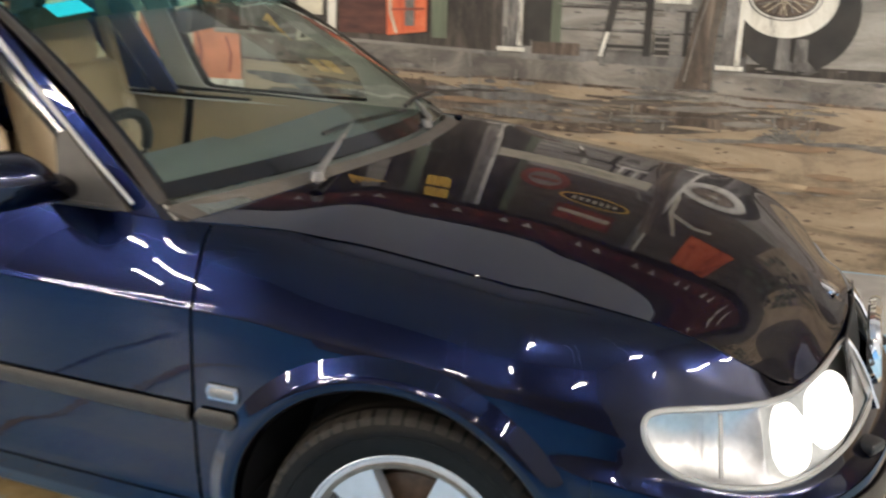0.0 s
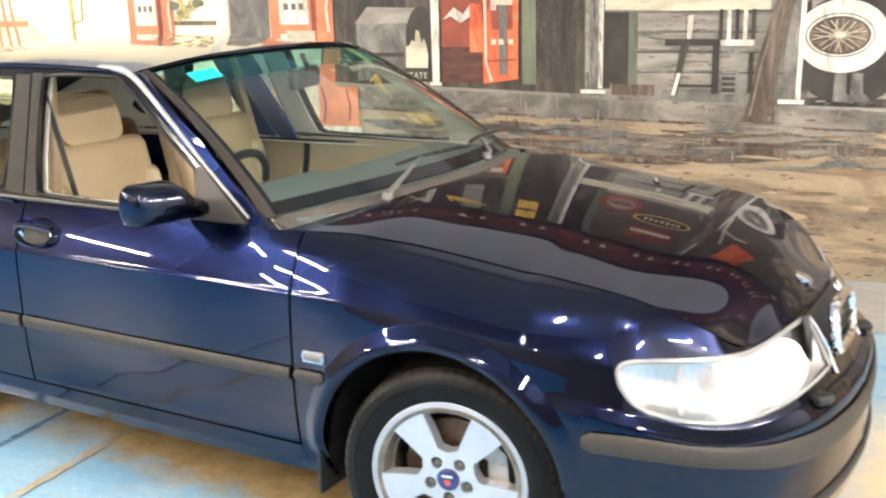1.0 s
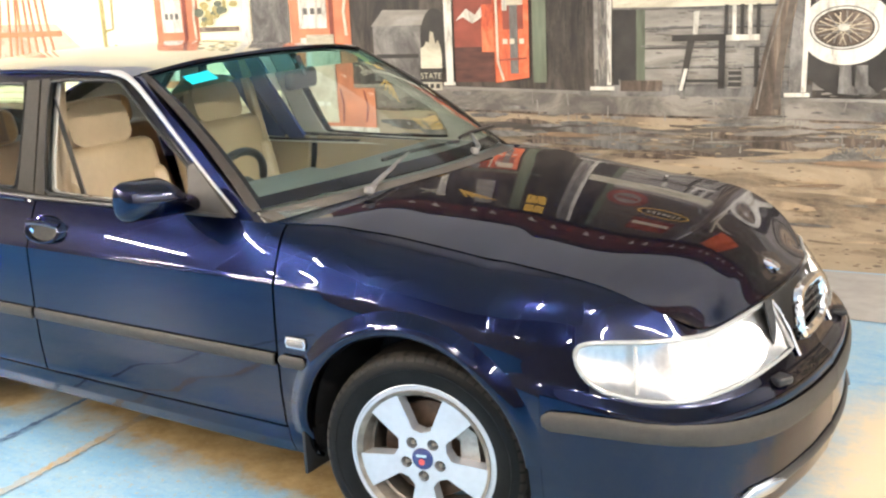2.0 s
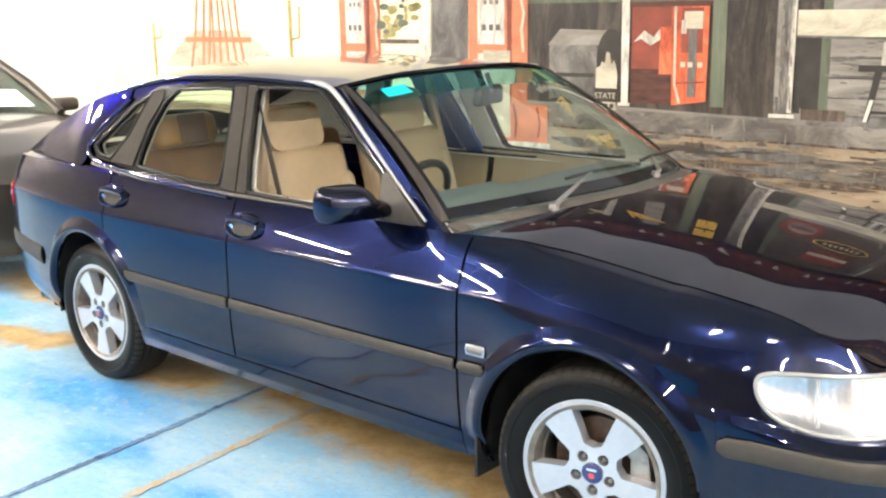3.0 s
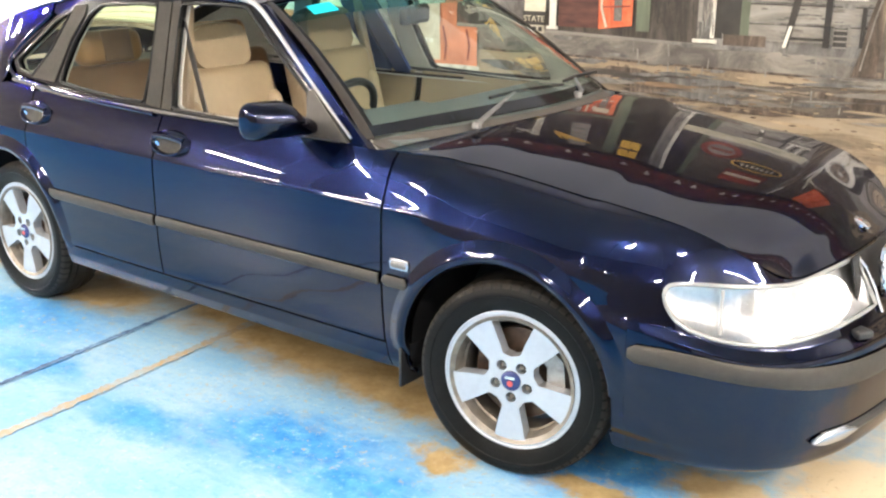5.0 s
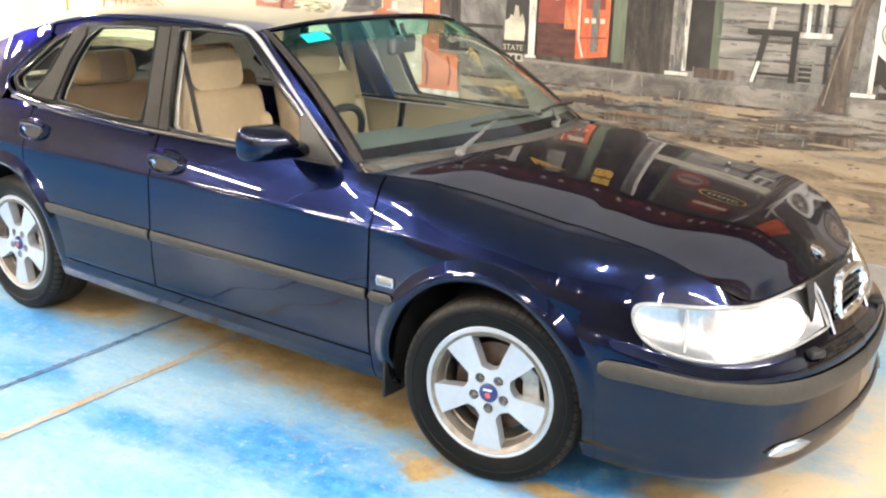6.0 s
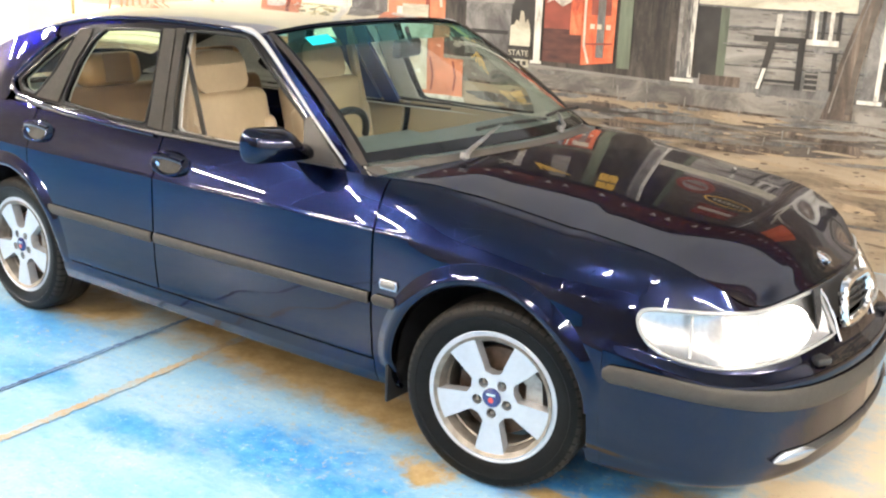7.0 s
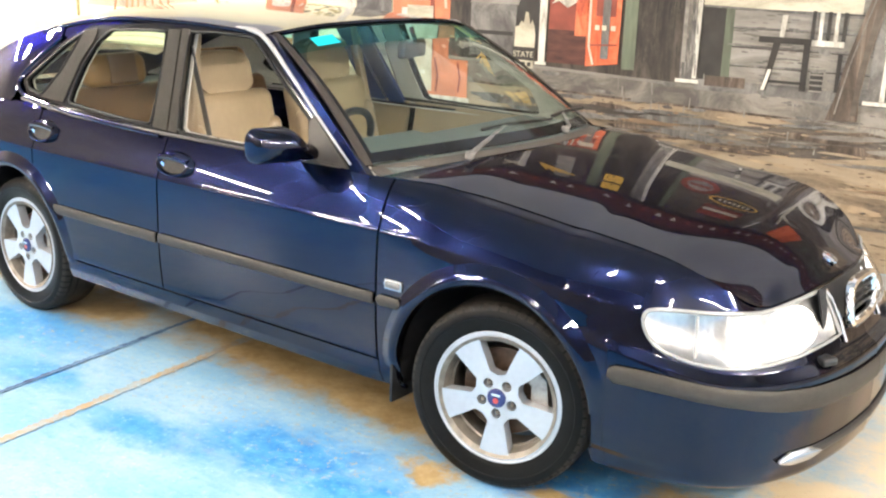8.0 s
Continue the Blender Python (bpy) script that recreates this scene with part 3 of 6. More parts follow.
PILLAR_COVERS = [[(-1.675, 0.972), (-1.588, 0.966), (-1.668, 1.342), (-1.74, 1.34)], [(-1.58, 0.966), (-1.528, 0.964), (-1.612, 1.348), (-1.66, 1.346)],
                 [(-2.475, 1.004), (-2.305, 0.998), (-2.262, 1.17), (-2.205, 1.268), (-2.20, 1.312), (-2.285, 1.3), (-2.375, 1.12)]]


def rounded(poly, times=2):
    for _ in range(times):
        out = []
        for (a, b), (c, d) in zip(poly, poly[1:] + poly[:1]):
            q = 0.06 if _ == 0 else 0.25
            out += [(a + (c - a) * q, b + (d - b) * q), (c + (a - c) * q, d + (b - d) * q)]
        poly = out
    return poly


def grown(poly, k=1.07):
    cx, cz = sum(p[0] for p in poly) / len(poly), sum(p[1] for p in poly) / len(poly)
    return [(cx + (x - cx) * k, cz + (z - cz) * k) for x, z in poly]


WIN_F, WIN_R, WIN_Q = rounded(WIN_F), rounded(WIN_R), rounded(WIN_Q)
SHELL = [(-0.55, 0.93), (-3.5, 0.93), (-3.45, 0.965), (-3.2, 1.07), (-2.9, 1.19), (-2.6, 1.28), (-2.2, 1.355), (-1.8, 1.375), (-1.4, 1.368), (-1.17, 1.352), (-0.86, 1.15)]
for sg in (-1, 1):
    bm = bmesh.new()
    plate(bm, SHELL, [DLO], lambda x, z: glass_side(x, z, sg), (0, -sg, 0), 0.03)
    part("roof_pillar_frame", bm, PAINT, car, angle=30)
    bm = bmesh.new()
    plate(bm, DLO, [WIN_F, WIN_R, WIN_Q], lambda x, z: glass_side(x, z, sg, 0.004), (0, -sg, 0), 0.025)
    part("window_surround", bm, GLOSS_BLACK, car, "black window surround", 30)
    for cover in PILLAR_COVERS:
        bm = bmesh.new()
        plate(bm, cover, [], lambda x, z: glass_side(x, z, sg, 0.009), (0, -sg, 0), 0.012)
        part("pillar_cover", bm, PILLAR, car, "matt brown-grey pillar cover", 30)
    bm = bmesh.new()
    plate(bm, SHELL, [WIN_F, grown(WIN_R), grown(WIN_Q)], lambda x, z: glass_side(x, z, sg, -0.034), (0, -sg, 0), 0.006)
    part("pillar_lining", bm, LINER, car, "pale grey pillar lining", 30)
    bm = bmesh.new()
    xs = linspace(-2.46, -3.42, 24)
    grid(bm, lambda x, k: side_point(s_of_x(x), 1.0, sg).lerp(glass_side(x, side_point(s_of_x(x), 1.0, sg).z + 0.012, sg, 0.001), k), xs, [0, 0.5, 1], flip=sg > 0)
    part("rear_shoulder", bm, PAINT, car)
    # added tube whose round shape makes the bright reflection along the shoulder
    bm = bmesh.new()
    bead = [(-1.62, 0.944), (-2.0, 0.953), (-2.3, 0.968), (-2.54, 0.986), (-2.63, 1.004), (-2.682, 1.05), (-2.655, 1.095), (-2.56, 1.175), (-2.44, 1.262)]
    tube(bm, spline([glass_side(x, z, sg, 0.006) for x, z in bead], 6), 0.0105, 10)
    part("highlight_bead", bm, PAINT, car, "glossy blue bead added to catch a highlight under the rear windows", 60)
    # rounded rear pillar behind the quarter window
    bm = bmesh.new()

    def pillar(x, k):
        lo = 1.066 + (x + 2.66) * 0.79 if x > -2.66 else 1.066 - math.sin(math.pi / 2 * min(1.0, (-2.66 - x) / 0.05)) * 0.10
        hi = max(lo + 0.003, curve_at(RAIL_Z, x) + 0.003)
        return glass_side(x, lo + (hi - lo) * k, sg, 0.005 + (0.012 * math.sin(math.pi * (0.1 + 0.8 * k)) * min(1.0, (hi - lo) / 0.12) - 0.010 * k * k) * min(1.0, (-2.45 - x) / 0.2))

    grid(bm, pillar, linspace(-2.45, -2.66, 16) + linspace(-2.67, -3.42, 44), linspace(0, 1, 14), flip=sg > 0)
    part("rear_pillar", bm, PAINT, car, "", 60)
    for w in (WIN_F, WIN_R, WIN_Q):
        bm = bmesh.new()
        tube(bm, [glass_side(x, z, sg, 0.004) for x, z in w], 0.0065, 6, True)
        part("window_seal", bm, SEAL, car)
    for nm, w in (("rear_door_glass", WIN_R), ("quarter_glass", WIN_Q)):
        bm = bmesh.new()
        plate(bm, w, [], lambda x, z: glass_side(x, z, sg, -0.008), (0, -sg, 0), 0.004)
        part(nm, bm, GLASS, car).visible_shadow = False

# windscreen
WS_BASE = spline([(-0.60, -0.745, 0.955), (-0.45, -0.5, 0.985), (-0.38, -0.2, 0.995), (-0.36, 0, 0.998), (-0.38, 0.2, 0.995), (-0.45, 0.5, 0.985), (-0.60, 0.745, 0.955)], 6)
WS_TOP = spline([(-1.19, -0.60, 1.352), (-1.15, -0.4, 1.378), (-1.13, -0.2, 1.388), (-1.125, 0, 1.391), (-1.13, 0.2, 1.388), (-1.15, 0.4, 1.378), (-1.19, 0.60, 1.352)], 6)


def screen_point(i, t):
    p = WS_BASE[i].lerp(WS_TOP[i], t)
    p.z += 0.03 * 4 * t * (1 - t) * 0.7
    p.x += 0.02 * 4 * t * (1 - t) * 0.7
    return p


bm = bmesh.new()
grid(bm, lambda i, t: screen_point(int(i), t), range(len(WS_BASE)), linspace(0.02, 1, 10))
solid(bm, 0.005)
part("windscreen", bm, WS_GLASS, car).visible_shadow = False


# wheels
def build_wheel(cx, sign, steer=0.0):
    """Five-spoke alloy wheel with tyre; outer face towards sign * y."""
    bm = bmesh.new()
    lathe(bm, [(0.2, -0.10), (0.205, -0.09), (0.19, -0.06), (0.175, 0.05), (0.185, 0.085), (0.2, 0.095), (0.2, 0.075), (0.17, 0.045), (0.182, -0.06), (0.2, -0.10)], 48)
    w = part("wheel", bm, ALLOY_IN, car, "silver alloy wheel with black tyre")
    bm = bmesh.new()
    lathe(bm, [(0.205, -0.085), (0.24, -0.1), (0.275, -0.102), (0.296, -0.09), (0.303, -0.06), (0.305, 0), (0.303, 0.06), (0.296, 0.09), (0.275, 0.102),
               (0.262, 0.1025), (0.26, 0.1005), (0.24, 0.1), (0.215, 0.09), (0.205, 0.085)], 72)
    ty = part("tyre", bm, RUBBER, w)
    bm = bmesh.new()
    n = 60
    shoulder = [(0.064, 0.3038), (0.08, 0.3005), (0.092, 0.295), (0.0985, 0.285)]
    for k in range(n):
        a0 = 2 * math.pi * k / n
        for side in (1, -1):
            grid(bm, lambda a, i: Vector((shoulder[int(i)][1] * math.cos(a), side * shoulder[int(i)][0], shoulder[int(i)][1] * math.sin(a))), [a0, a0 + 0.04, a0 + 0.08], range(4), flip=side < 0)
    for y0, y1 in ((-0.055, -0.03), (-0.022, 0.022), (0.03, 0.055)):
        grid(bm, lambda a, y: Vector((0.3062 * math.cos(a), y, 0.3062 * math.sin(a))), linspace(0, 2 * math.pi, 60), [y0, y1])
    part("tread_block", bm, TREAD, ty)["kind"] = "stuff"
    # face
    bm = bmesh.new()
    holes = []
    for k in range(5):
        c = radians(-90 + 36 + 72 * k)
        lp = []
        for r, lo in ((0.086, 0.028), (0.094, 0.0285), (0.125, 0.036), (0.172, 0.046), (0.187, 0.049), (0.192, 0.055)):
            h = radians(36) - math.asin(min(0.99, lo / r))
            lp.append((r, h))
        left = [(r * math.cos(c - h), r * math.sin(c - h)) for r, h in lp]
        arc = [(0.195 * math.cos(c + a * lp[-1][1]), 0.195 * math.sin(c + a * lp[-1][1])) for a in (-0.6, -0.2, 0.2, 0.6)]
        right = [(r * math.cos(c + h), r * math.sin(c + h)) for r, h in lp[::-1]]
        tip = [(0.075 * math.cos(c), 0.075 * math.sin(c))]
        holes.append(left + arc + right + tip)
        b_ = c + radians(36)
        holes.append([(0.053 * math.cos(b_) + 0.0165 * math.cos(q), 0.053 * math.sin(b_) + 0.0165 * math.sin(q)) for q in linspace(0, 2 * math.pi, 17)[:-1]])
    outer = [(0.2095 * math.cos(2 * math.pi * i / 72), 0.2095 * math.sin(2 * math.pi * i / 72)) for i in range(72)]

    def dish(u, w_):
        r = math.hypot(u, w_)
        return (u, 0.088, w_)

    plate(bm, outer, holes, dish, (0, -1, 0), 0.04)
    rim_edges = [e for e in bm.edges if e.calc_face_angle(0) > 1.2 and all(v.co.y > 0.07 for v in e.verts)]
    bmesh.ops.bevel(bm, geom=rim_edges, offset=0.005, segments=3, affect="EDGES")
    part("rim_face", bm, ALLOY, w, "silver five-spoke face", 25)
    bm = bmesh.new()
    lathe(bm, [(0.2075, 0.0868), (0.2095, 0.0895), (0.2125, 0.0915), (0.2155, 0.091), (0.2180, 0.088), (0.2180, 0.075)], 72)
    part("rim_flange", bm, ALLOY, w, "bright outer rim edge", 60)
    bm = bmesh.new()
    lathe(bm, [(0.0005, 0.096), (0.026, 0.095), (0.0315, 0.091), (0.0325, 0.07)], 24)
    cap = part("centre_cap", bm, material("navy_cap", (0.02, 0.03, 0.12), 0.25, coat=0.6) if "navy_cap" not in bpy.data.materials else bpy.data.materials["navy_cap"], w, "navy blue centre cap with red and silver emblem")
    bm = bmesh.new()
    box(bm, -0.015, 0.015, 0.0955, 0.0970, 0.008, 0.015)
    part("emblem_bar", bm, CHROME, cap)
    bm = bmesh.new()
    lathe(bm, [(0.0005, 0.0972), (0.009, 0.0971), (0.01, 0.0945)], 12)
    for v in bm.verts:
        v.co.z -= 0.007
    part("emblem_disc", bm, bpy.data.materials.get("red_enamel") or material("red_enamel", (0.4, 0.05, 0.05), 0.3), cap)
    for k in range(5):
        a = radians(-90 + 72 * k + 36 * 0)
        bm = bmesh.new()
        lathe(bm, [(0.0005, 0.082), (0.0065, 0.082), (0.008, 0.079), (0.0085, 0.066), (0.0135, 0.062), (0.0135, 0.05)], 12)
        for v in bm.verts:
            v.co.x += 0.053 * math.cos(a)
            v.co.z += 0.053 * math.sin(a)
        part("wheel_bolt", bm, ALLOY_IN, w)
    bm = bmesh.new()
    lathe(bm, [(0.06, 0.02), (0.143, 0.02), (0.143, -0.002), (0.06, -0.002), (0.06, 0.03), (0.0005, 0.04)], 40)
    part("brake_disc", bm, DISC if cx > -1 else RUST, w)
    bm = bmesh.new()
    cal = [(0.1, -0.1), (0.158, -0.12), (0.165, 0.45), (0.15, 1.0), (0.1, 0.95), (0.11, 0.45)]
    plate(bm, [(sign * r * math.cos(a), r * math.sin(a)) for r, a in cal], [], lambda u, w_: (u, 0.052, w_), (0, -1, 0), 0.045)
    part("brake_caliper", bm, STEEL, w)
    w.matrix_local = pose(cx, sign * 0.72, R_TYRE, 0, 0, steer) @ (Matrix.Identity(4) if sign > 0 else Matrix.Rotation(math.pi, 4, "Z")) @ Matrix.Diagonal((1.025, 1.03, 1.025, 1))
    return w


for cx_ in (0.0, -BASE):
    for sg in (-1, 1):
        build_wheel(cx_, sg, 10.0 if cx_ == 0 else 0.0)
# arch liners
for cx_ in (0.0, -BASE):
    for sg in (-1, 1):
        bm = bmesh.new()
        grid(bm, lambda a, y: Vector((cx_ + 0.38 * math.cos(a), sg * y, R_TYRE + 0.01 + 0.38 * math.sin(a))), linspace(-0.15, math.pi + 0.2, 24), [0.45, 0.6, 0.80])
        grid(bm, lambda a, r: Vector((cx_ + r * math.cos(a), sg * 0.45, R_TYRE + 0.01 + r * math.sin(a))), linspace(-0.15, math.pi + 0.2, 24), [0.0, 0.38])
        part("arch_liner", bm, BLACK, car)

# ---------------------------------------------------------------- car details
def patch(name, s0, s1, v0, v1, sign, mat, out, ns=24, nv=5, parent=None, label="", depth=0.006, taper=0.0):
    """A strip lying on the body side, proud of it by out."""
    bm = bmesh.new()

    def fn(s, k):
        e = (s - s0) / (s1 - s0)
        edge = min(1.0, min(e, 1 - e) / max(taper, 1e-6)) ** 0.5 if taper else 1
        mid = (v0 + v1) / 2
        v = mid + (v0 + (v1 - v0) * k - mid) * max(edge, 0.05)
        return side_point(s, v, sign, out * (0.3 + 0.7 * math.sin(math.pi * k) ** 0.4))

    grid(bm, fn, linspace(s0, s1, ns), linspace(0, 1, nv), flip=sign > 0)
    solid(bm, depth)
    return part(name, bm, mat, parent or car, label)


def strip_xz(name, x0, x1, z0, z1, sign, mat, out, parent=None, label="", taper=0.0):
    bm = bmesh.new()

    def fn(x, k):
        e = (x - x0) / (x1 - x0)
        edge = max(0.05, min(1.0, min(e, 1 - e) / taper) ** 0.5) if taper else 1
        m = (z0 + z1) / 2
        return side_at(x, m + (z0 + (z1 - z0) * k - m) * edge, sign, out * math.sin(math.pi * (0.08 + 0.84 * k)) ** 0.35)

    grid(bm, fn, linspace(x0, x1, 26), linspace(0, 1, 7), flip=sign > 0)
    solid(bm, 0.006)
    return part(name, bm, mat, parent or car, label)


COWL = material("weathered_grey_plastic", (0.075, 0.066, 0.056), 0.55, spec=0.4, vary=0.18, bump=0.1, scale=120)
LENS_WHITE = material("milky_lens", (0.42, 0.42, 0.41), 0.2, trans=0.4)
WIPER = material("grey_wiper_paint", (0.16, 0.155, 0.15), 0.45, 0.3, vary=0.2, scale=60)
REFLECTOR = material("lamp_reflector", (0.56, 0.56, 0.55), 0.28, 1.0, vary=0.12, scale=60)
# pale grey standing in for the highlight on the windscreen pillar's edge
HIGHLIGHT_STRIP = material("pale_grey_highlight", (0.40, 0.385, 0.365), 0.3, vary=0.1, scale=40)
SATIN = material("satin_silver", (0.42, 0.45, 0.50), 0.22, 0.9, vary=0.04, scale=40)
RED_LENS = material("red_lens", (0.5, 0.02, 0.02), 0.1, trans=0.3)

STRIP = [(0.40, 0.423, 0.512), (0.5, 0.443, 0.542), (0.62, 0.460, 0.563), (0.685, 0.467, 0.573), (0.745, 0.460, 0.572), (0.79, 0.440, 0.561), (0.85, 0.405, 0.54), (0.9, 0.38, 0.52), (0.94, 0.36, 0.5)]

for sg in (-1, 1):
    # arch lips
    for cx_ in (0.0, -BASE):
        bm = bmesh.new()
        prof = [(0.357, -0.012), (0.360, 0.006), (0.365, 0.016), (0.374, 0.022), (0.386, 0.022), (0.400, 0.015), (0.416, 0.006), (0.434, -0.002)]

        def lip(a, i):
            r, o = prof[int(i)]
            x, z = cx_ + r * math.cos(a), R_TYRE + 0.01 + r * math.sin(a)
            return side_at(x, z, sg, -0.002 + (o + 0.002) * max(0.0, min(1.0, (a - (-0.05 if cx_ else 0.12)) / 0.8, (math.pi + 0.05 - a) / 0.25)) ** 0.6)

        a1 = math.pi + 0.12 if cx_ == 0 else math.pi + 0.05
        grid(bm, lip, linspace(-0.05 if cx_ else 0.12, a1 if cx_ else math.pi + 0.05, 48), range(len(prof)), flip=sg < 0)
        solid(bm, 0.006)
        part("arch_lip", bm, PAINT, car)
    # mud flap
    bm = bmesh.new()
    box(bm, -0.388, -0.376, -0.10, 0.085, 0.195, 0.33, 0.004, m=Matrix.Translation((0, sg * 0.755, 0)))
    part("mud_flap", bm, BLACK, car)
    # rubbing strips
    strip_xz("rubbing_strip", FRONT_GAP + 0.008, -0.34, 0.534, 0.572, sg, TRIM, 0.013, label="grey-black rubbing strip", taper=0.12)
    strip_xz("rubbing_strip", REAR_GAP + 0.01, FRONT_GAP - 0.008, 0.532, 0.572, sg, TRIM, 0.013, doors[sg, 0], "grey-black rubbing strip")
    strip_xz("rubbing_strip", -2.3, REAR_GAP - 0.01, 0.528, 0.57, sg, TRIM, 0.013, doors[sg, 1], "grey-black rubbing strip")
    # side repeater
    strip_xz("side_repeater", -0.413, -0.337, 0.596, 0.630, sg, SATIN, 0.007, label="side indicator with a bright frame", taper=0.04)
    strip_xz("repeater_lens", -0.406, -0.344, 0.602, 0.624, sg, WIPER, 0.010, taper=0.05)
    # bumper strip, slot and lens
    bm = bmesh.new()

    def strip(s, k):
        x = plan_x(s)
        lo, hi = curve_at([(a, b) for a, b, c in STRIP], x), curve_at([(a, c) for a, b, c in STRIP], x)
        e = min(1.0, 0.55 + 0.45 * ((x - 0.408) / 0.02)) if x < 0.428 else 1.0
        return side_point(s, (lo + hi) / 2 + (hi - lo) * (k - 0.5) * e, sg, 0.014 * math.sin(math.pi * (0.04 + 0.92 * k)) ** 0.3)

    grid(bm, strip, [s_of_x(0.408), s_of_x(0.414), s_of_x(0.421)] + linspace(s_of_x(0.428), len(PLAN) - 1, 50), linspace(0, 1, 11), flip=sg > 0)
    solid(bm, 0.006)
    part("bumper_strip", bm, TRIM, car, "grey-black bumper strip")
    patch("bumper_slot", s_of_x(0.85), len(PLAN) - 1, 0.07, 0.14, sg, BLACK, 0.010, 40, 7, label="black lower air slot")
    patch("fog_recess", s_of_x(0.834), s_of_x(0.898), 0.055, 0.14, sg, SATIN, 0.016, 24, 9, label="silver fog lamp recess", taper=0.3)
    # headlamp
    sa, sb = s_of_x(0.4865), s_of_x(0.9275)
    bm = bmesh.new()
    grid(bm, lambda s, k: side_point(s, lamp_low(s) + (lamp_high(s) - lamp_low(s)) * k, sg, 0.001 + 0.012 * math.sin(math.pi * k) ** 0.5), [sa + (sb - sa) * t ** 1.7 for t in linspace(0, 1, 60)], linspace(0, 1, 12), flip=sg > 0)
    solid(bm, 0.004)
    lamp = part("headlamp", bm, LENS, car, "clear headlamp glass")
    lamp.visible_shadow = False
    bm = bmesh.new()
    # reflector: a small indicator bowl and a deep beam bowl, with fine flutes in the small one

    def reflector(e, k):
        s = sa + (sb - sa) * e
        lobe = math.sin(math.pi * e / 0.36) if e < 0.36 else math.sin(math.pi * (e - 0.36) / 0.64)
        deep = 0.010 + (0.034 if e < 0.36 else 0.05) * max(0.0, lobe) ** 0.6 * max(0.0, math.sin(math.pi * k)) ** 0.6
        flute = 0.0006 * math.sin(e * 190) * max(0.0, lobe) * math.sin(math.pi * k) if e < 0.36 else 0.0
        return side_point(s, lamp_low(s) + (lamp_high(s) - lamp_low(s)) * k, sg, flute - deep)

    grid(bm, reflector, [t ** 1.5 for t in linspace(0, 1, 130)], [max(0.0, min(1.0, k)) for k in linspace(0, 1, 16)], flip=sg > 0)
    solid(bm, 0.004)
    part("reflector", bm, REFLECTOR, lamp, "polished silver reflector", 60)
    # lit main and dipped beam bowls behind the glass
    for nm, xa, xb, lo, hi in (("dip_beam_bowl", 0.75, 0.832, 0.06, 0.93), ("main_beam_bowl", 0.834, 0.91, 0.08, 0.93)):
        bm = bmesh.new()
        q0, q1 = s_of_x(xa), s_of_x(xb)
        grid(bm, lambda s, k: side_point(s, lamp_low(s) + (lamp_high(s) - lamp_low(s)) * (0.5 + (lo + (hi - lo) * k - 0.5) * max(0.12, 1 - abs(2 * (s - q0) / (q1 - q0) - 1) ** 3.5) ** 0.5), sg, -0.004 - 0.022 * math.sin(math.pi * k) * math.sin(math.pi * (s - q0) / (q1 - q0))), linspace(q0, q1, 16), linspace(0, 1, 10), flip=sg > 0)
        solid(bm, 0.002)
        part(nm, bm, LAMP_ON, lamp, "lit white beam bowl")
    # indicator divider rib and lamp rim
    bm = bmesh.new()
    tube(bm, [side_point(s, lamp_low(s), sg, 0.002) for s in [sa + (sb - sa) * t ** 1.7 for t in linspace(0, 1, 40)]] + [side_point(s, lamp_high(s), sg, 0.002) for s in [sa + (sb - sa) * t ** 1.7 for t in linspace(1, 0, 40)]], 0.0065, 6, True)
    part("lamp_rim", bm, LENS_WHITE, lamp, "milky white lens rim")
    for sx in (0.64,):
        bm = bmesh.new()
        s_ = s_of_x(sx)
        tube(bm, [side_point(s_, lamp_low(s_) + (lamp_high(s_) - lamp_low(s_)) * k, sg, -0.006) for k in linspace(0.08, 0.92, 8)], 0.005, 6)
        part("lens_rib", bm, LENS_WHITE, lamp)
    # chrome divider to the grille
    bm = bmesh.new()
    tube(bm, [side_point(s_of_x(0.9285) + 0.25 * k, lamp_low(sb) - 0.05 + (lamp_high(sb) - lamp_low(sb) + 0.06) * (1 - k), sg, 0.006) for k in linspace(0, 1, 6)], 0.006, 6)
    part("grille_edge", bm, CHROME, car, "chrome grille edge")
    # washer nozzle
    bm = bmesh.new()
    c = side_point(s_of_x(0.905), 0.625, sg, 0.012)
    box(bm, -0.03, 0.02, -0.03, 0.03, -0.012, 0.012, 0.008, 3, m=Matrix.Translation(c) @ Matrix.Rotation(radians(sg * 25), 4, "Z"))
    part("washer_nozzle", bm, BLACK, car, "black headlamp washer nozzle")
    # tail lamp and rear strip
    patch("tail_lamp", s_of_x(-3.64), s_of_x(-3.42), 0.62, 0.80, sg, RED_LENS, 0.006, 14, 6, label="red tail lamp")
    patch("rear_bumper_strip", s_of_x(-3.685), s_of_x(-3.06), 0.30, 0.42, sg, TRIM, 0.012, 30, 6, label="grey-black rear bumper strip")
    # handles
    for cxh, cz, dr in ((-1.49, 0.853, doors[sg, 0]), (-2.385, 0.870, doors[sg, 1])):
        def ell(a, r, o):
            return side_at(cxh + 0.092 * r * math.cos(a), cz + 0.040 * r * math.sin(a), sg, o)
        bm = bmesh.new()
        prof = [(0.78, 0.001), (0.82, 0.013), (0.92, 0.02), (1.05, 0.018), (1.14, 0.009), (1.2, 0.0005)]
        grid(bm, lambda a, i: ell(a, *prof[int(i)]), linspace(0, 2 * math.pi, 33), range(6), flip=sg > 0)
        h = part("door_handle", bm, PAINT, dr, "blue oval door handle with dark recess")
        bm = bmesh.new()
        grid(bm, lambda a, r: ell(a, r, 0.008), linspace(0, 2 * math.pi, 33), [0.02, 0.5, 0.82], flip=sg > 0)
        part("handle_recess", bm, CARPET, h)
        bm = bmesh.new()
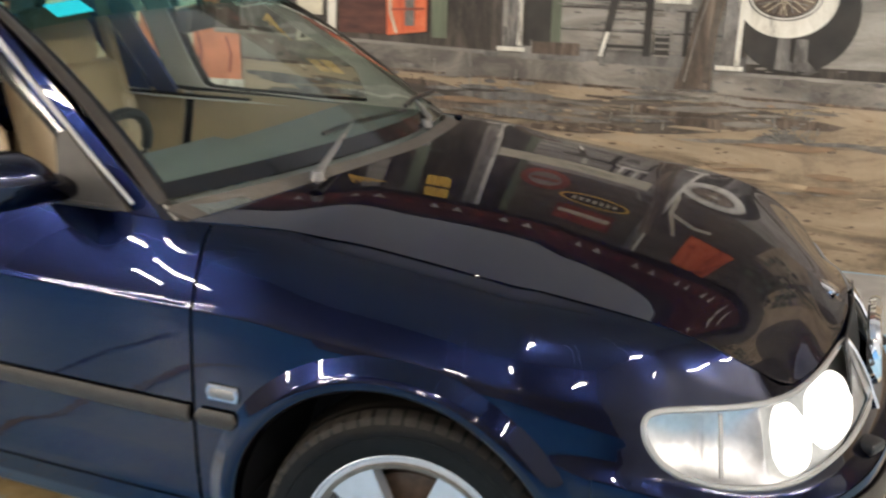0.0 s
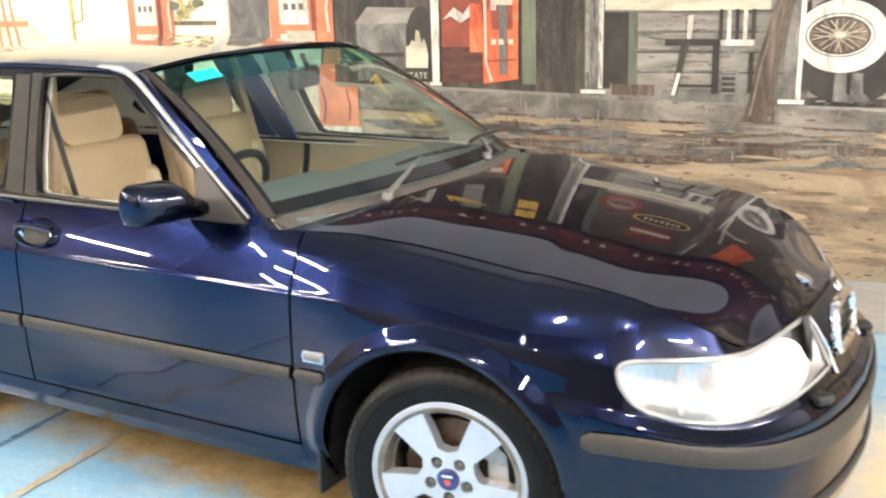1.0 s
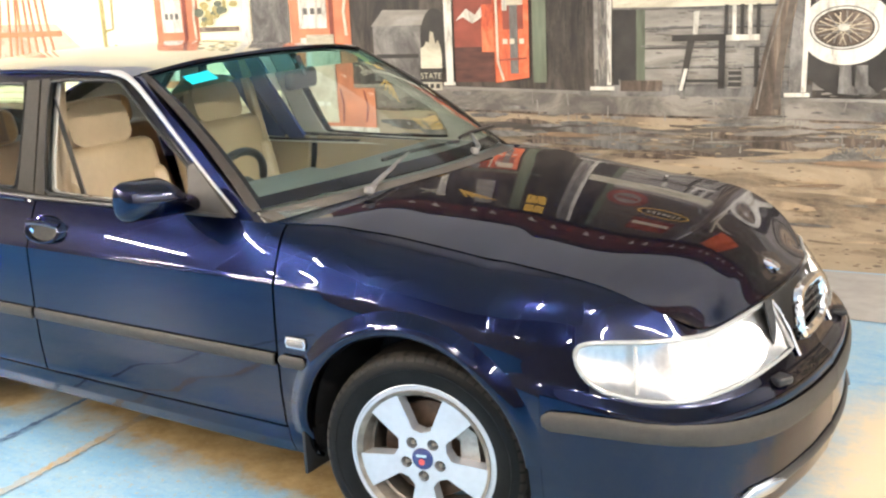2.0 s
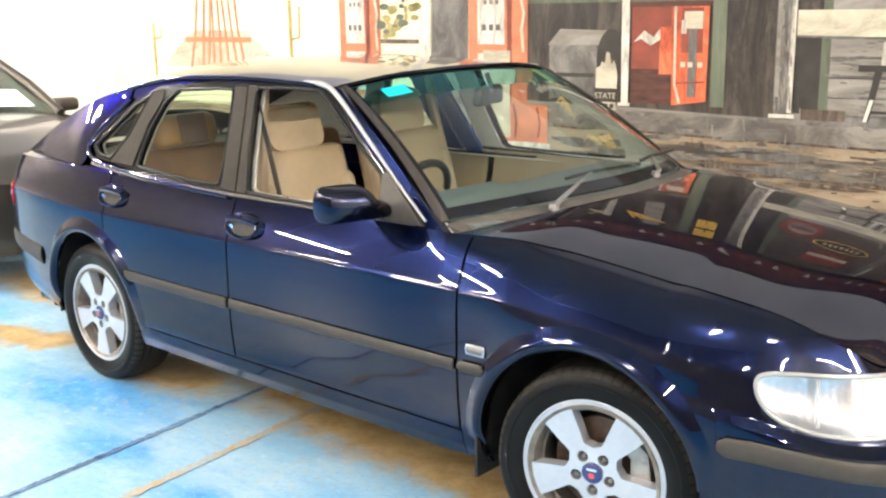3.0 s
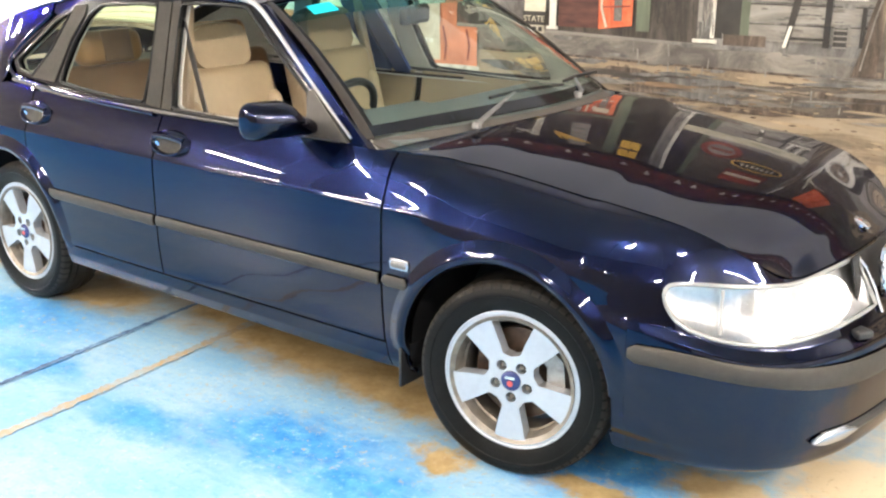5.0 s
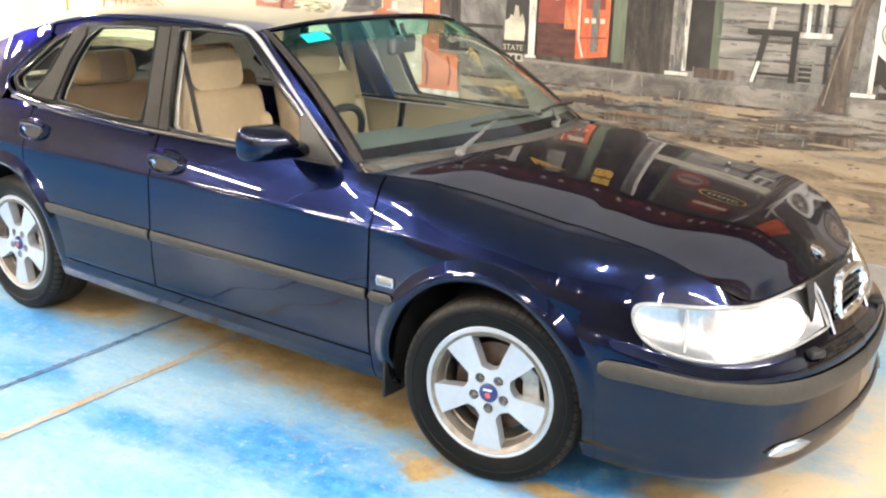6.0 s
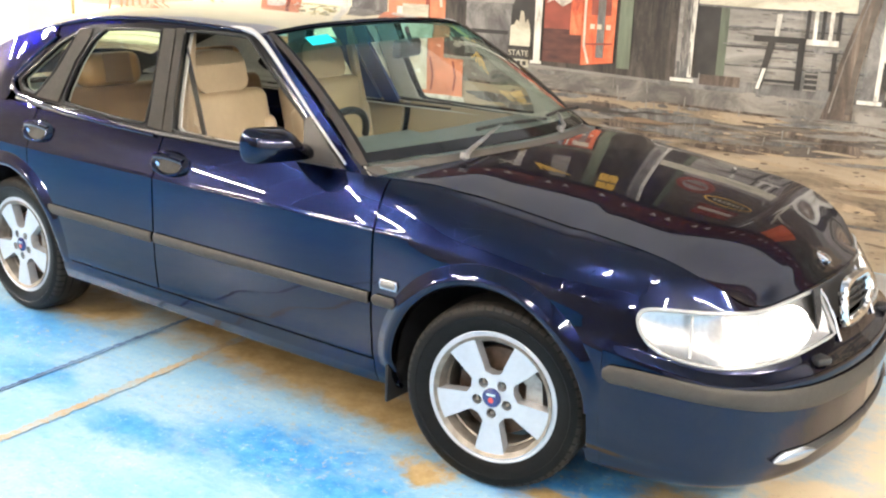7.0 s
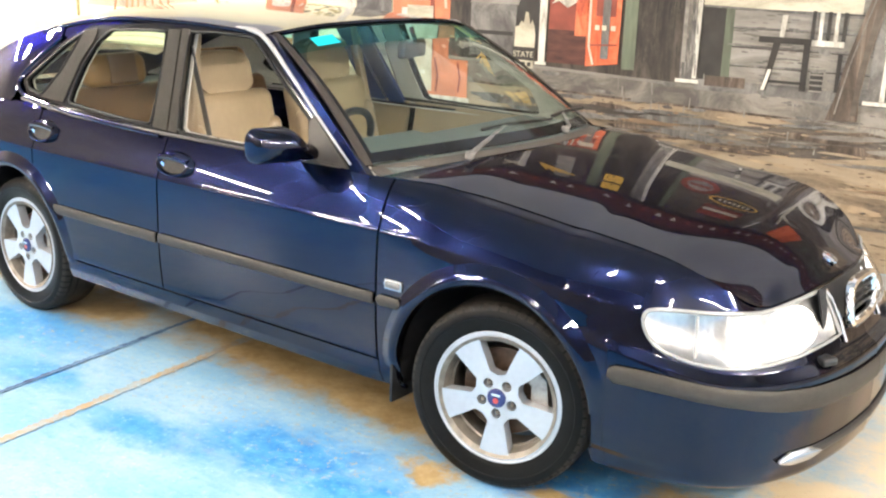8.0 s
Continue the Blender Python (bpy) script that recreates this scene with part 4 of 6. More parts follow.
        tube(bm, [side_at(cxh + x, cz + 0.026 - 0.05 * (x + 0.01) ** 2 * 20, sg, 0.012 + 0.006 * (1 - (x / 0.09) ** 2)) for x in linspace(-0.085, 0.085, 9)], 0.013, 8)
        part("handle_grip", bm, PAINT, h)
        bm = bmesh.new()
        p0 = side_at(cxh - 0.062, cz - 0.008, sg, 0.004)
        lathe(bm, [(0.0005, 0.006), (0.011, 0.006), (0.013, 0)], 14)
        for v in bm.verts:
            v.co = Vector((v.co.x, sg * v.co.y, v.co.z)) + p0
        part("key_lock", bm, CHROME, h)
    # belt moulding and door-mirror sail
    bm = bmesh.new()
    tube(bm, [glass_side(x, 0.953 + (0.0 if x > -2.2 else (-2.2 - x) * 0.07), sg, 0.008) for x in linspace(-0.68, -2.62, 24)], 0.007, 6)
    part("belt_moulding", bm, TRIM, car)
    bm = bmesh.new()
    box(bm, -2.40, -0.68, -0.03, 0.03, 0.925, 0.951, 0.004, m=Matrix.Translation((0, sg * 0.762, 0)))
    for v in bm.verts:
        if v.co.x < -2:
            v.co.z += 0.032
    part("waist_rail", bm, GLOSS_BLACK, car)
    bm = bmesh.new()
    plate(bm, [(-0.645, 0.95), (-0.835, 0.958), (-0.866, 1.09), (-0.848, 1.10)], [], lambda x, z: glass_side(x, z, sg, 0.012), (0, -sg, 0), 0.02)
    part("mirror_sail", bm, TRIM, car, "grey-black mirror sail panel")
    if sg > 0:
        continue
    # mirror
    bm = bmesh.new()

    def shell(u, a):
        # u along y outwards, a round the section
        end = math.sqrt(max(0.0, 1 - max(0, (u - 0.86) / 0.14) ** 2)) * 0.97 + 0.03
        rise = min(1.0, max(0.0, (u - 0.08) / 0.34))
        full = 0.030 + 0.031 * rise * rise * (3 - 2 * rise)
        h = full * (0.45 + 0.55 * end)
        d = (0.062 + 0.036 * math.sin(math.pi * min(1, u * 0.9 + 0.1))) * (0.45 + 0.55 * end)
        cr, sr = math.cos(a), math.sin(a)
        e = 0.85
        return Vector((-0.835 - 0.03 * u + d * math.copysign(abs(cr) ** 0.95, cr) * (0.9 if cr > 0 else 0.45),
                       sg * (0.80 + 0.238 * u), 0.957 + full + 0.008 * u + h * math.copysign(abs(sr) ** e, sr)))

    us = [0, 0.08, 0.16, 0.25, 0.34, 0.42, 0.5, 0.65, 0.8, 0.87, 0.91, 0.95, 0.975, 0.99, 1.0]
    rows = grid(bm, shell, us, linspace(0, 2 * math.pi, 33))
    bmesh.ops.remove_doubles(bm, verts=bm.verts, dist=0.0005)
    tip = [e for e in bm.edges if e.is_boundary]
    bmesh.ops.holes_fill(bm, edges=tip, sides=0)
    mir = part("door_mirror", bm, PAINT, car, "blue door mirror housing", 50)
    bm = bmesh.new()
    box(bm, -0.905, -0.901, 0.835, 0.985, 0.975, 1.05, 0.001)
    for v in bm.verts:
        v.co.y *= sg
    part("mirror_glass", bm, CHROME, mir)

# grille
bm = bmesh.new()
grid(bm, lambda y, k: Vector((0.835 - 0.13 * y * y - 0.03 * k, y, 0.585 + 0.125 * k)), linspace(-0.24, 0.24, 14), linspace(0, 1, 5))
solid(bm, 0.004)
grille = part("grille", bm, BLACK, car, "black grille with chrome bars")
bm = bmesh.new()
loop = []
for a in linspace(0, 2 * math.pi, 33)[:-1]:
    cy, cz = math.copysign(abs(math.cos(a)) ** 0.5, math.cos(a)), math.copysign(abs(math.sin(a)) ** 0.5, math.sin(a))
    loop.append((0.872 - 0.018 * (0.5 + 0.5 * cz), 0.125 * cy, 0.645 + 0.068 * cz))
tube(bm, loop, 0.016, 8, True)
part("grille_frame", bm, CHROME, grille, "chrome centre grille frame")
for kz in (-0.35, 0.0, 0.35):
    bm = bmesh.new()
    tube(bm, [(0.868 - 0.009 * (1 + kz), y, 0.645 + 0.068 * kz) for y in linspace(-0.115, 0.115, 5)], 0.006, 6)
    part("grille_bar", bm, BLACK, grille)
bm = bmesh.new()
lathe(bm, [(0.0005, 0.006), (0.024, 0.005), (0.03, 0.001), (0.031, -0.004)], 24, "z")
e_ = hood_point(0.955, 0.0)
bmesh.ops.transform(bm, matrix=Matrix.Translation(e_ + Vector((0, 0, 0.002))) @ Matrix.Rotation(radians(24), 4, "Y"), verts=bm.verts)
part("bonnet_emblem", bm, CHROME, car, "round chrome bonnet emblem")

# cowl, wipers, header tint
bm = bmesh.new()
grid(bm, lambda i, k: WS_BASE[int(i)].lerp(Vector((-0.49 - 0.02 * k if abs(WS_BASE[int(i)].y) > 0.55 else -0.42 + 0.16 * (1 - (WS_BASE[int(i)].y / 0.7) ** 2) - 0.02, WS_BASE[int(i)].y * 1.0, 0.972 - 0.035 * (WS_BASE[int(i)].y / 0.75) ** 2)), k), range(len(WS_BASE)), linspace(0, 1, 5))
solid(bm, 0.01)
part("cowl_panel", bm, COWL, car, "weathered grey cowl panel")
bm = bmesh.new()
grid(bm, lambda i, t: screen_point(int(i), t) + Vector((0.003, 0, 0.004)), range(len(WS_BASE)), linspace(0.015, 0.075, 4))
for j, j2 in ((0, 1), (len(WS_BASE) - 1, len(WS_BASE) - 2)):
    grid(bm, lambda t, k: screen_point(j, t).lerp(screen_point(j2, t), 0.5 + 0.75 * k) + Vector((0.003, 0, 0.004)), linspace(0.015, 0.97, 14), linspace(0, 1, 3))
part("screen_border", bm, GLOSS_BLACK, car, "black painted edge of the windscreen")
for base, tip, arm_end in (((-0.365, -0.475, 0.988), (-0.455, 0.20, 1.045), (-0.475, -0.09, 1.05)), ((-0.385, 0.20, 1.005), (-0.54, 0.60, 1.045), (-0.50, 0.36, 1.055))):
    bm = bmesh.new()
    tube(bm, [base, (base[0] - 0.02, base[1] + 0.06, base[2] + 0.016), arm_end], [0.012, 0.009, 0.005], 8)
    w_ = part("wiper", bm, WIPER, car, "grey wiper arm with black blade")
    bm = bmesh.new()
    d_ = (Vector(tip) - Vector(arm_end))
    tube(bm, [Vector(arm_end) - d_ * 0.55 - Vector((-0.012, 0, 0.006)), Vector(arm_end), Vector(tip)], 0.007, 6)
    part("wiper_blade", bm, BLACK, w_)
    bm = bmesh.new()
    lathe(bm, [(0.0005, 0.022), (0.014, 0.02), (0.018, 0.0)], 16, "z")
    for v in bm.verts:
        v.co += Vector(base)
    part("wiper_pivot", bm, WIPER, w_)
TINT = material("blue_green_shade_band", (0.30, 0.80, 0.82), 0.02, trans=1.0, ior=1.01)
bm = bmesh.new()
grid(bm, lambda i, t: screen_point(int(i), t) + Vector((0.004, 0, 0.006)), range(1, len(WS_BASE) - 1), linspace(0.80, 0.985, 4))
part("shade_band", bm, TINT, car, "blue-green sun shade band").visible_shadow = False
bm = bmesh.new()
grid(bm, lambda i, t: screen_point(2, t).lerp(screen_point(7, t), i) + Vector((0.008, 0, 0.010)), linspace(0.28, 0.80, 4), linspace(0.83, 0.905, 3))
solid(bm, 0.001)
part("sticker", bm, CYAN, car, "cyan paper sticker")
for sg in (-1, 1):
    bm = bmesh.new()
    idx = range(len(WS_BASE))
    j = 0 if sg < 0 else len(WS_BASE) - 1
    j2 = 1 if sg < 0 else len(WS_BASE) - 2
    grid(bm, lambda t, k: screen_point(j, t).lerp(screen_point(j2, t), -0.35 + 1.1 * k) + Vector((0.006, sg * 0.004, 0.006 + 0.004 * math.sin(math.pi * k))), linspace(0, 1, 12), linspace(0, 1, 5), flip=sg < 0)
    solid(bm, 0.006)
    part("screen_trim", bm, TRIM, car)
for sg in (-1, 1):
    bm = bmesh.new()
    rail = [glass_side(x, curve_at(RAIL_Z, x) - 0.004, sg, 0.002) for x in linspace(-1.30, -2.6, 22)]
    tube(bm, spline(rail, 3), 0.0085, 8)
    part("drip_rail", bm, PAINT, car, "glossy blue drip rail over the doors", 60)
    # edge highlight painted as a pale tube, widening towards the roof
    bm = bmesh.new()
    edge = spline([glass_side(x, z, sg, 0.003) for x, z in ((-0.645, 0.965), (-0.80, 1.07), (-0.975, 1.193), (-1.10, 1.28), (-1.19, 1.338), (-1.26, 1.364), (-1.36, 1.370))], 4)
    tube(bm, edge, [0.004 + 0.0065 * min(1.0, i / 20) * min(1.0, (len(edge) - i) / 5) for i in range(len(edge))], 10)
    part("pillar_highlight", bm, HIGHLIGHT_STRIP, car, "painted pale highlight along the windscreen pillar", 60)
bm = bmesh.new()
tube(bm, [WS_TOP[i] + Vector((0, 0, 0.003)) for i in range(len(WS_TOP))], 0.012, 6)
part("header_trim", bm, PAINT, car)

# ---------------------------------------------------------------- cabin
bm = bmesh.new()
box(bm, -3.2, -0.6, -0.72, 0.72, 0.22, 0.27, 0.01)
part("cabin_floor", bm, CARPET, car)
bm = bmesh.new()
grid(bm, lambda x, k: roof_point(x, k * 0.97) - Vector((0, 0, 0.032)), linspace(-1.22, -2.5, 12), linspace(-1, 1, 13))
part("headlining", bm, LINER, car)
for sg in (-1, 1):
    for nm, x0, x1 in (("front_door_card", -1.55, -0.62), ("rear_door_card", -2.4, -1.6)):
        bm = bmesh.new()
        grid(bm, lambda x, z: Vector((x, sg * (0.735 - 0.05 * (0.5 - math.cos(6.28 * min(1, max(0, (z - 0.35) / 0.6))) / 2)), z)), linspace(x0, x1, 10), linspace(0.3, 0.955, 14))
        solid(bm, 0.02)
        part(nm, bm, LEATHER, car, "beige leather door card")
    bm = bmesh.new()
    box(bm, -1.72 if sg < 0 else -1.745, -1.545 if sg < 0 else -1.70, -0.02, 0.02, 0.3, 1.33, 0.012)
    for v in bm.verts:
        k = (v.co.z - 0.95)
        v.co.y = sg * (0.735 - max(0, k) * 0.40) + v.co.y
        v.co.x -= (0.23 if sg < 0 else 0.40) * max(0, k)
    part("pillar_trim", bm, LEATHER, car, "cream pillar trim")
# painted inner frame of the far front door, showing behind the far seat
bm = bmesh.new()
for xa, xb in ((-1.845, -1.735), (-1.715, -1.615)):
    plate(bm, [(xa, 0.93), (xb, 0.93), (xb - 0.165, 1.33), (xa - 0.165, 1.33)], [], lambda x, z: glass_side(x, z, 1, -0.062), (0, -1, 0), 0.02)
part("door_frame", bm, DOOR_BLUE, car, "blue painted inner door frame", 30)
# dashboard
bm = bmesh.new()
grid(bm, lambda y, i: Vector(((-0.50, -0.66, -0.90, -0.99, -1.0, -0.96)[int(i)] + 0.08 * (1 - (y / 0.7) ** 2) * (1 if i < 2 else 0.4), y, (0.955, 0.962, 0.968, 0.935, 0.8, 0.55)[int(i)] + (0.02 if -0.55 < y < -0.15 and i in (2, 3) else 0))), linspace(-0.7, 0.7, 29), range(6))
solid(bm, 0.02)
part("dashboard", bm, DASH, car, "grey-green dashboard")
bm = bmesh.new()
ringp = [(0, 0.152 * math.cos(a), 0.152 * math.sin(a)) for a in linspace(0, 2 * math.pi, 37)[:-1]]
tube(bm, ringp, 0.015, 8, True)
for a in (radians(200), radians(340), radians(90 + 180)):
    tube(bm, [(0.02, 0, 0), (0, 0.15 * math.cos(a), 0.15 * math.sin(a))], 0.013, 6)
box(bm, -0.01, 0.05, -0.07, 0.07, -0.05, 0.05, 0.02)
st = part("steering_wheel", bm, BLACK, car, "dark steering wheel")
st.matrix_local = pose(-1.06, -0.36, 0.93, 0, 24, 0)
bm = bmesh.new()
box(bm, -0.02, 0.02, -0.11, 0.11, -0.035, 0.035, 0.014, 3, m=Matrix.Translation((-1.03, 0.02, 1.285)) @ Matrix.Rotation(radians(15), 4, "Z"))
tube(bm, [(-1.0, 0.01, 1.30), (-1.02, 0, 1.375)], 0.01, 8)
part("rear_view_mirror", bm, BLACK, car, "black rear-view mirror")


def cushion(name, size, m, mat, parent, label="", r=0.05, seams=()):
    bm = bmesh.new()
    x, y, z = size
    box(bm, -x / 2, x / 2, -y / 2, y / 2, -z / 2, z / 2, min(r, x * 0.45, z * 0.45), 5)
    bmesh.ops.subdivide_edges(bm, edges=[e for e in bm.edges if e.calc_length() > 0.1], cuts=4, use_grid_fill=True)
    for v in bm.verts:
        fx = 1 - (2 * v.co.y / y) ** 2
        v.co.x += 0.012 * fx * (1 if v.co.x > 0 else 0)
        for sy in seams:
            v.co.x -= 0.012 * math.exp(-((abs(v.co.y) - sy) / 0.012) ** 2) * (1 if v.co.x > 0 else 0)
    bmesh.ops.transform(bm, matrix=m, verts=bm.verts)
    return part(name, bm, mat, parent, label, 60)


def seat(x, y):
    """Front seat facing +x, its backrest foot at x."""
    back = Matrix.Translation((x, y, 0.52)) @ Matrix.Rotation(radians(-14), 4, "Y")
    s = cushion("front_seat", (0.13, 0.50, 0.59), back @ Matrix.Translation((0, 0, 0.27)), LEATHER, car, "beige leather front seat with pierced head restraint", 0.05, (0.14,))
    for sy in (-1, 1):
        cushion("side_bolster", (0.12, 0.09, 0.46), back @ Matrix.Translation((0.022, sy * 0.205, 0.21)) @ Matrix.Rotation(radians(sy * 16), 4, "Z"), LEATHER, s, r=0.045)
    cushion("seat_cushion", (0.50, 0.50, 0.14), Matrix.Translation((x + 0.27, y, 0.50)) @ Matrix.Rotation(radians(-6), 4, "Y"), LEATHER, s, r=0.05)
    # head restraint: an arch with an opening below
    bm = bmesh.new()
    outer = [(0.145 * math.copysign(abs(math.cos(a)) ** 0.55, math.cos(a)), 0.08 + 0.086 * math.copysign(abs(math.sin(a)) ** 0.55, math.sin(a))) for a in linspace(0, 2 * math.pi, 33)[:-1]]
    plate(bm, outer, [], lambda u, w: (0.045, u, w), (-1, 0, 0), 0.055)
    bmesh.ops.bevel(bm, geom=[e for e in bm.edges if abs(e.calc_face_angle(0)) > 1.0], offset=0.024, segments=4, affect="EDGES")
    bmesh.ops.transform(bm, matrix=back @ Matrix.Translation((0.01, 0, 0.555)), verts=bm.verts)
    part("head_restraint", bm, LEATHER, s, "beige leather head restraint", 60)
    bm = bmesh.new()
    hood = spline([(0.012, 0, 0.150), (-0.03, 0, 0.160), (-0.075, 0, 0.148), (-0.105, 0, 0.112)], 5)
    grid(bm, lambda i, k: hood[int(i)] + Vector((0.012 * k * k, 0.132 * k, -0.022 * k ** 4)), range(len(hood)), linspace(-1, 1, 13))
    solid(bm, 0.03)
    for sy in (-1, 1):
        tube(bm, spline([(-0.088, sy * 0.108, 0.115), (-0.108, sy * 0.112, 0.06), (-0.105, sy * 0.112, 0.0), (-0.08, sy * 0.11, -0.07)], 5), 0.022, 8)
    bmesh.ops.transform(bm, matrix=back @ Matrix.Translation((0.01, 0, 0.555)), verts=bm.verts)
    part("restraint_arch", bm, LEATHER, s, "beige leather arch behind the head restraint", 60)
    return s


seat(-1.62, -0.37)
seat(-1.72, 0.37)
bench = cushion("rear_seat", (0.14, 1.30, 0.56), Matrix.Translation((-2.52, 0, 0.74)) @ Matrix.Rotation(radians(-20), 4, "Y"), TAN, car, "tan leather rear bench", 0.05, (0.22, 0.5))
cushion("bench_cushion", (0.52, 1.30, 0.15), Matrix.Translation((-2.22, 0, 0.50)), TAN, bench, r=0.05)
for y in (-0.325, 0.325):
    at = Matrix.Translation((-2.57, y, 1.085)) @ Matrix.Rotation(radians(-12), 4, "Y")
    rest = cushion("head_restraint", (0.12, 0.34, 0.155), at, ORANGE_TAN, bench, "orange-tan leather rear head restraint", 0.054)
    cushion("centre_panel", (0.012, 0.15, 0.135), at @ Matrix.Translation((0.067, 0.01, 0)), TAN, rest, "darker tan centre panel", 0.004)
bm = bmesh.new()
box(bm, -3.2, -2.66, -0.62, 0.62, 0.94, 0.96, 0.006)
part("parcel_shelf", bm, BLACK, car, "black parcel shelf")
for sg in (-1,):
    bm = bmesh.new()
    grid(bm, lambda k, w: Vector((-1.43 - 0.19 * k, sg * (0.64 + 0.02 * w), 0.62 + 0.66 * k)) + Vector((0.045 * w, 0, 0.01 * w)), linspace(0, 1, 5), [-0.6, 0.6])
    solid(bm, 0.003)
    part("seat_belt", bm, BLACK, car, "black seat belt")
# tailgate glass
bm = bmesh.new()
grid(bm, lambda x, k: roof_point(x, k * 0.85) - Vector((0, 0, 0.004)), linspace(-2.63, -3.34, 10), linspace(-1, 1, 15))
solid(bm, 0.003)
part("tailgate_glass", bm, GLASS, car)
for i in range(9):
    bm = bmesh.new()
    x = -2.70 - i * 0.07
    tube(bm, [roof_point(x, k) - Vector((0, 0, 0.008)) for k in linspace(-0.8, 0.8, 9)], 0.0015, 4)
    part("heater_wire", bm, TAN, car)
# underbody
bm = bmesh.new()
box(bm, -3.45, 0.6, -0.66, 0.66, 0.2, 0.25, 0.02)
part("underbody", bm, BLACK, car)
bm = bmesh.new()
box(bm, -0.5, 0.66, -0.5, 0.5, 0.25, 0.68, 0.05)
part("engine_block", bm, BLACK, car)

# ---------------------------------------------------------------- mural
def brush(name, colour, vary=0.3, scale=9, stretch=(1, 1, 1), colour2=None, rough=0.6):
    warm = lambda c: c and (min(1, c[0] * 1.07), c[1], c[2] * 0.9)
    colour, colour2 = warm(colour), warm(colour2)
    return material("mural_" + name, colour, rough, vary=min(0.6, vary * 1.5), scale=scale, stretch=stretch, colour2=colour2, detail=10)


def wash(name, dark, mid, light, scale, stretch):
    """Soft blended paint: three tones run into one another by a warped noise, with grain on top."""
    m = material("mural_" + name, mid, 0.6)
    nt = m.node_tree
    tc, mp = nt.nodes.new("ShaderNodeTexCoord"), nt.nodes.new("ShaderNodeMapping")
    mp.inputs["Scale"].default_value = stretch
    nt.links.new(tc.outputs["Object"], mp.inputs[0])
    big, fine = nt.nodes.new("ShaderNodeTexNoise"), nt.nodes.new("ShaderNodeTexNoise")
    for n, sc, dt, rg, warp in ((big, scale, 9, 0.68, 0.9), (fine, scale * 14, 6, 0.75, 0.0)):
        n.inputs["Scale"].default_value, n.inputs["Detail"].default_value = sc, dt
        n.inputs["Roughness"].default_value, n.inputs["Distortion"].default_value = rg, warp
        nt.links.new(mp.outputs[0] if n is big else tc.outputs["Object"], n.inputs["Vector"])
    both = nt.nodes.new("ShaderNodeMath")
    both.operation = "MULTIPLY_ADD"
    both.inputs[1].default_value = 0.16
    nt.links.new(fine.outputs[0], both.inputs[0])
    nt.links.new(big.outputs[0], both.inputs[2])
    ramp = nt.nodes.new("ShaderNodeValToRGB")
    stops = ramp.color_ramp.elements
    stops[0].position, stops[0].color = 0.45, (*dark, 1)
    stops[1].position, stops[1].color = 0.72, (*light, 1)
    centre = stops.new(0.58)
    centre.color = (*mid, 1)
    nt.links.new(both.outputs[0], ramp.inputs[0])
    nt.links.new(ramp.outputs[0], nt.nodes["Principled BSDF"].inputs["Base Color"])
    return m


M_SAND = wash("sand", (0.14, 0.105, 0.073), (0.30, 0.228, 0.15), (0.385, 0.30, 0.205), 2.4, (0.5, 1, 2.4))
M_ROADL = brush("road_light", (0.36, 0.285, 0.20), 0.25, 10)
M_SHADE = wash("road_shade", (0.06, 0.05, 0.043), (0.13, 0.105, 0.083), (0.27, 0.21, 0.15), 3.2, (0.5, 1, 2.0))
M_SAND2 = brush("road_dark", (0.17, 0.135, 0.1), 0.3, 12, (0.6, 1, 3))
M_SKY = brush("sky", (0.86, 0.8, 0.6), 0.12, 1.2)
M_EARTH = brush("earth", (0.26, 0.18, 0.12), colour2=(0.13, 0.095, 0.07), scale=16, stretch=(0.6, 1, 2.5))
M_STONE = wash("stone", (0.10, 0.088, 0.077), (0.175, 0.155, 0.132), (0.29, 0.26, 0.22), 4.0, (0.7, 1, 1.3))
M_DARK = wash("dark_porch", (0.018, 0.015, 0.013), (0.045, 0.036, 0.029), (0.10, 0.082, 0.066), 3.0, (2.6, 1, 0.5))
M_WOOD = brush("dark_red_wood", (0.09, 0.035, 0.028), 0.35, 8, (1, 1, 4))
M_GREEN = brush("green_frame", (0.10, 0.122, 0.092), 0.25, 10, (3, 1, 0.5))
M_WHITE = wash("white", (0.34, 0.31, 0.26), (0.60, 0.57, 0.49), (0.72, 0.69, 0.61), 5.0, (2.4, 1, 0.6))
M_GREY = wash("grey", (0.075, 0.068, 0.061), (0.135, 0.125, 0.114), (0.24, 0.225, 0.205), 4.0, (1.6, 1, 0.8))
M_BOARD = wash("weathered_board", (0.165, 0.15, 0.13), (0.23, 0.212, 0.184), (0.31, 0.287, 0.25), 3.0, (0.6, 1, 2.2))
M_RED = wash("orange_red", (0.30, 0.05, 0.025), (0.58, 0.115, 0.045), (0.66, 0.20, 0.09), 4.0, (1.6, 1, 0.8))
M_DKRED = brush("dark_red", (0.21, 0.052, 0.036), 0.25, 8)
M_OLDBOARD = brush("old_board", (0.12, 0.105, 0.09), colour2=(0.06, 0.052, 0.046), scale=9, stretch=(0.5, 1, 3))
M_TRUNK = wash("trunk_brown", (0.05, 0.036, 0.027), (0.12, 0.088, 0.065), (0.24, 0.185, 0.14), 5.0, (2.2, 1, 0.4))
M_BLACK = brush("black", (0.03, 0.028, 0.027), 0.3, 8)
M_YELLOW = brush("lamp_yellow", (0.75, 0.48, 0.1), 0.15, 8)
M_CREAM = wash("cream", (0.36, 0.32, 0.235), (0.52, 0.475, 0.36), (0.62, 0.57, 0.44), 3.0, (0.8, 1, 1.4))
M_LEAF = brush("olive", (0.22, 0.2, 0.08), colour2=(0.5, 0.44, 0.2), scale=26)
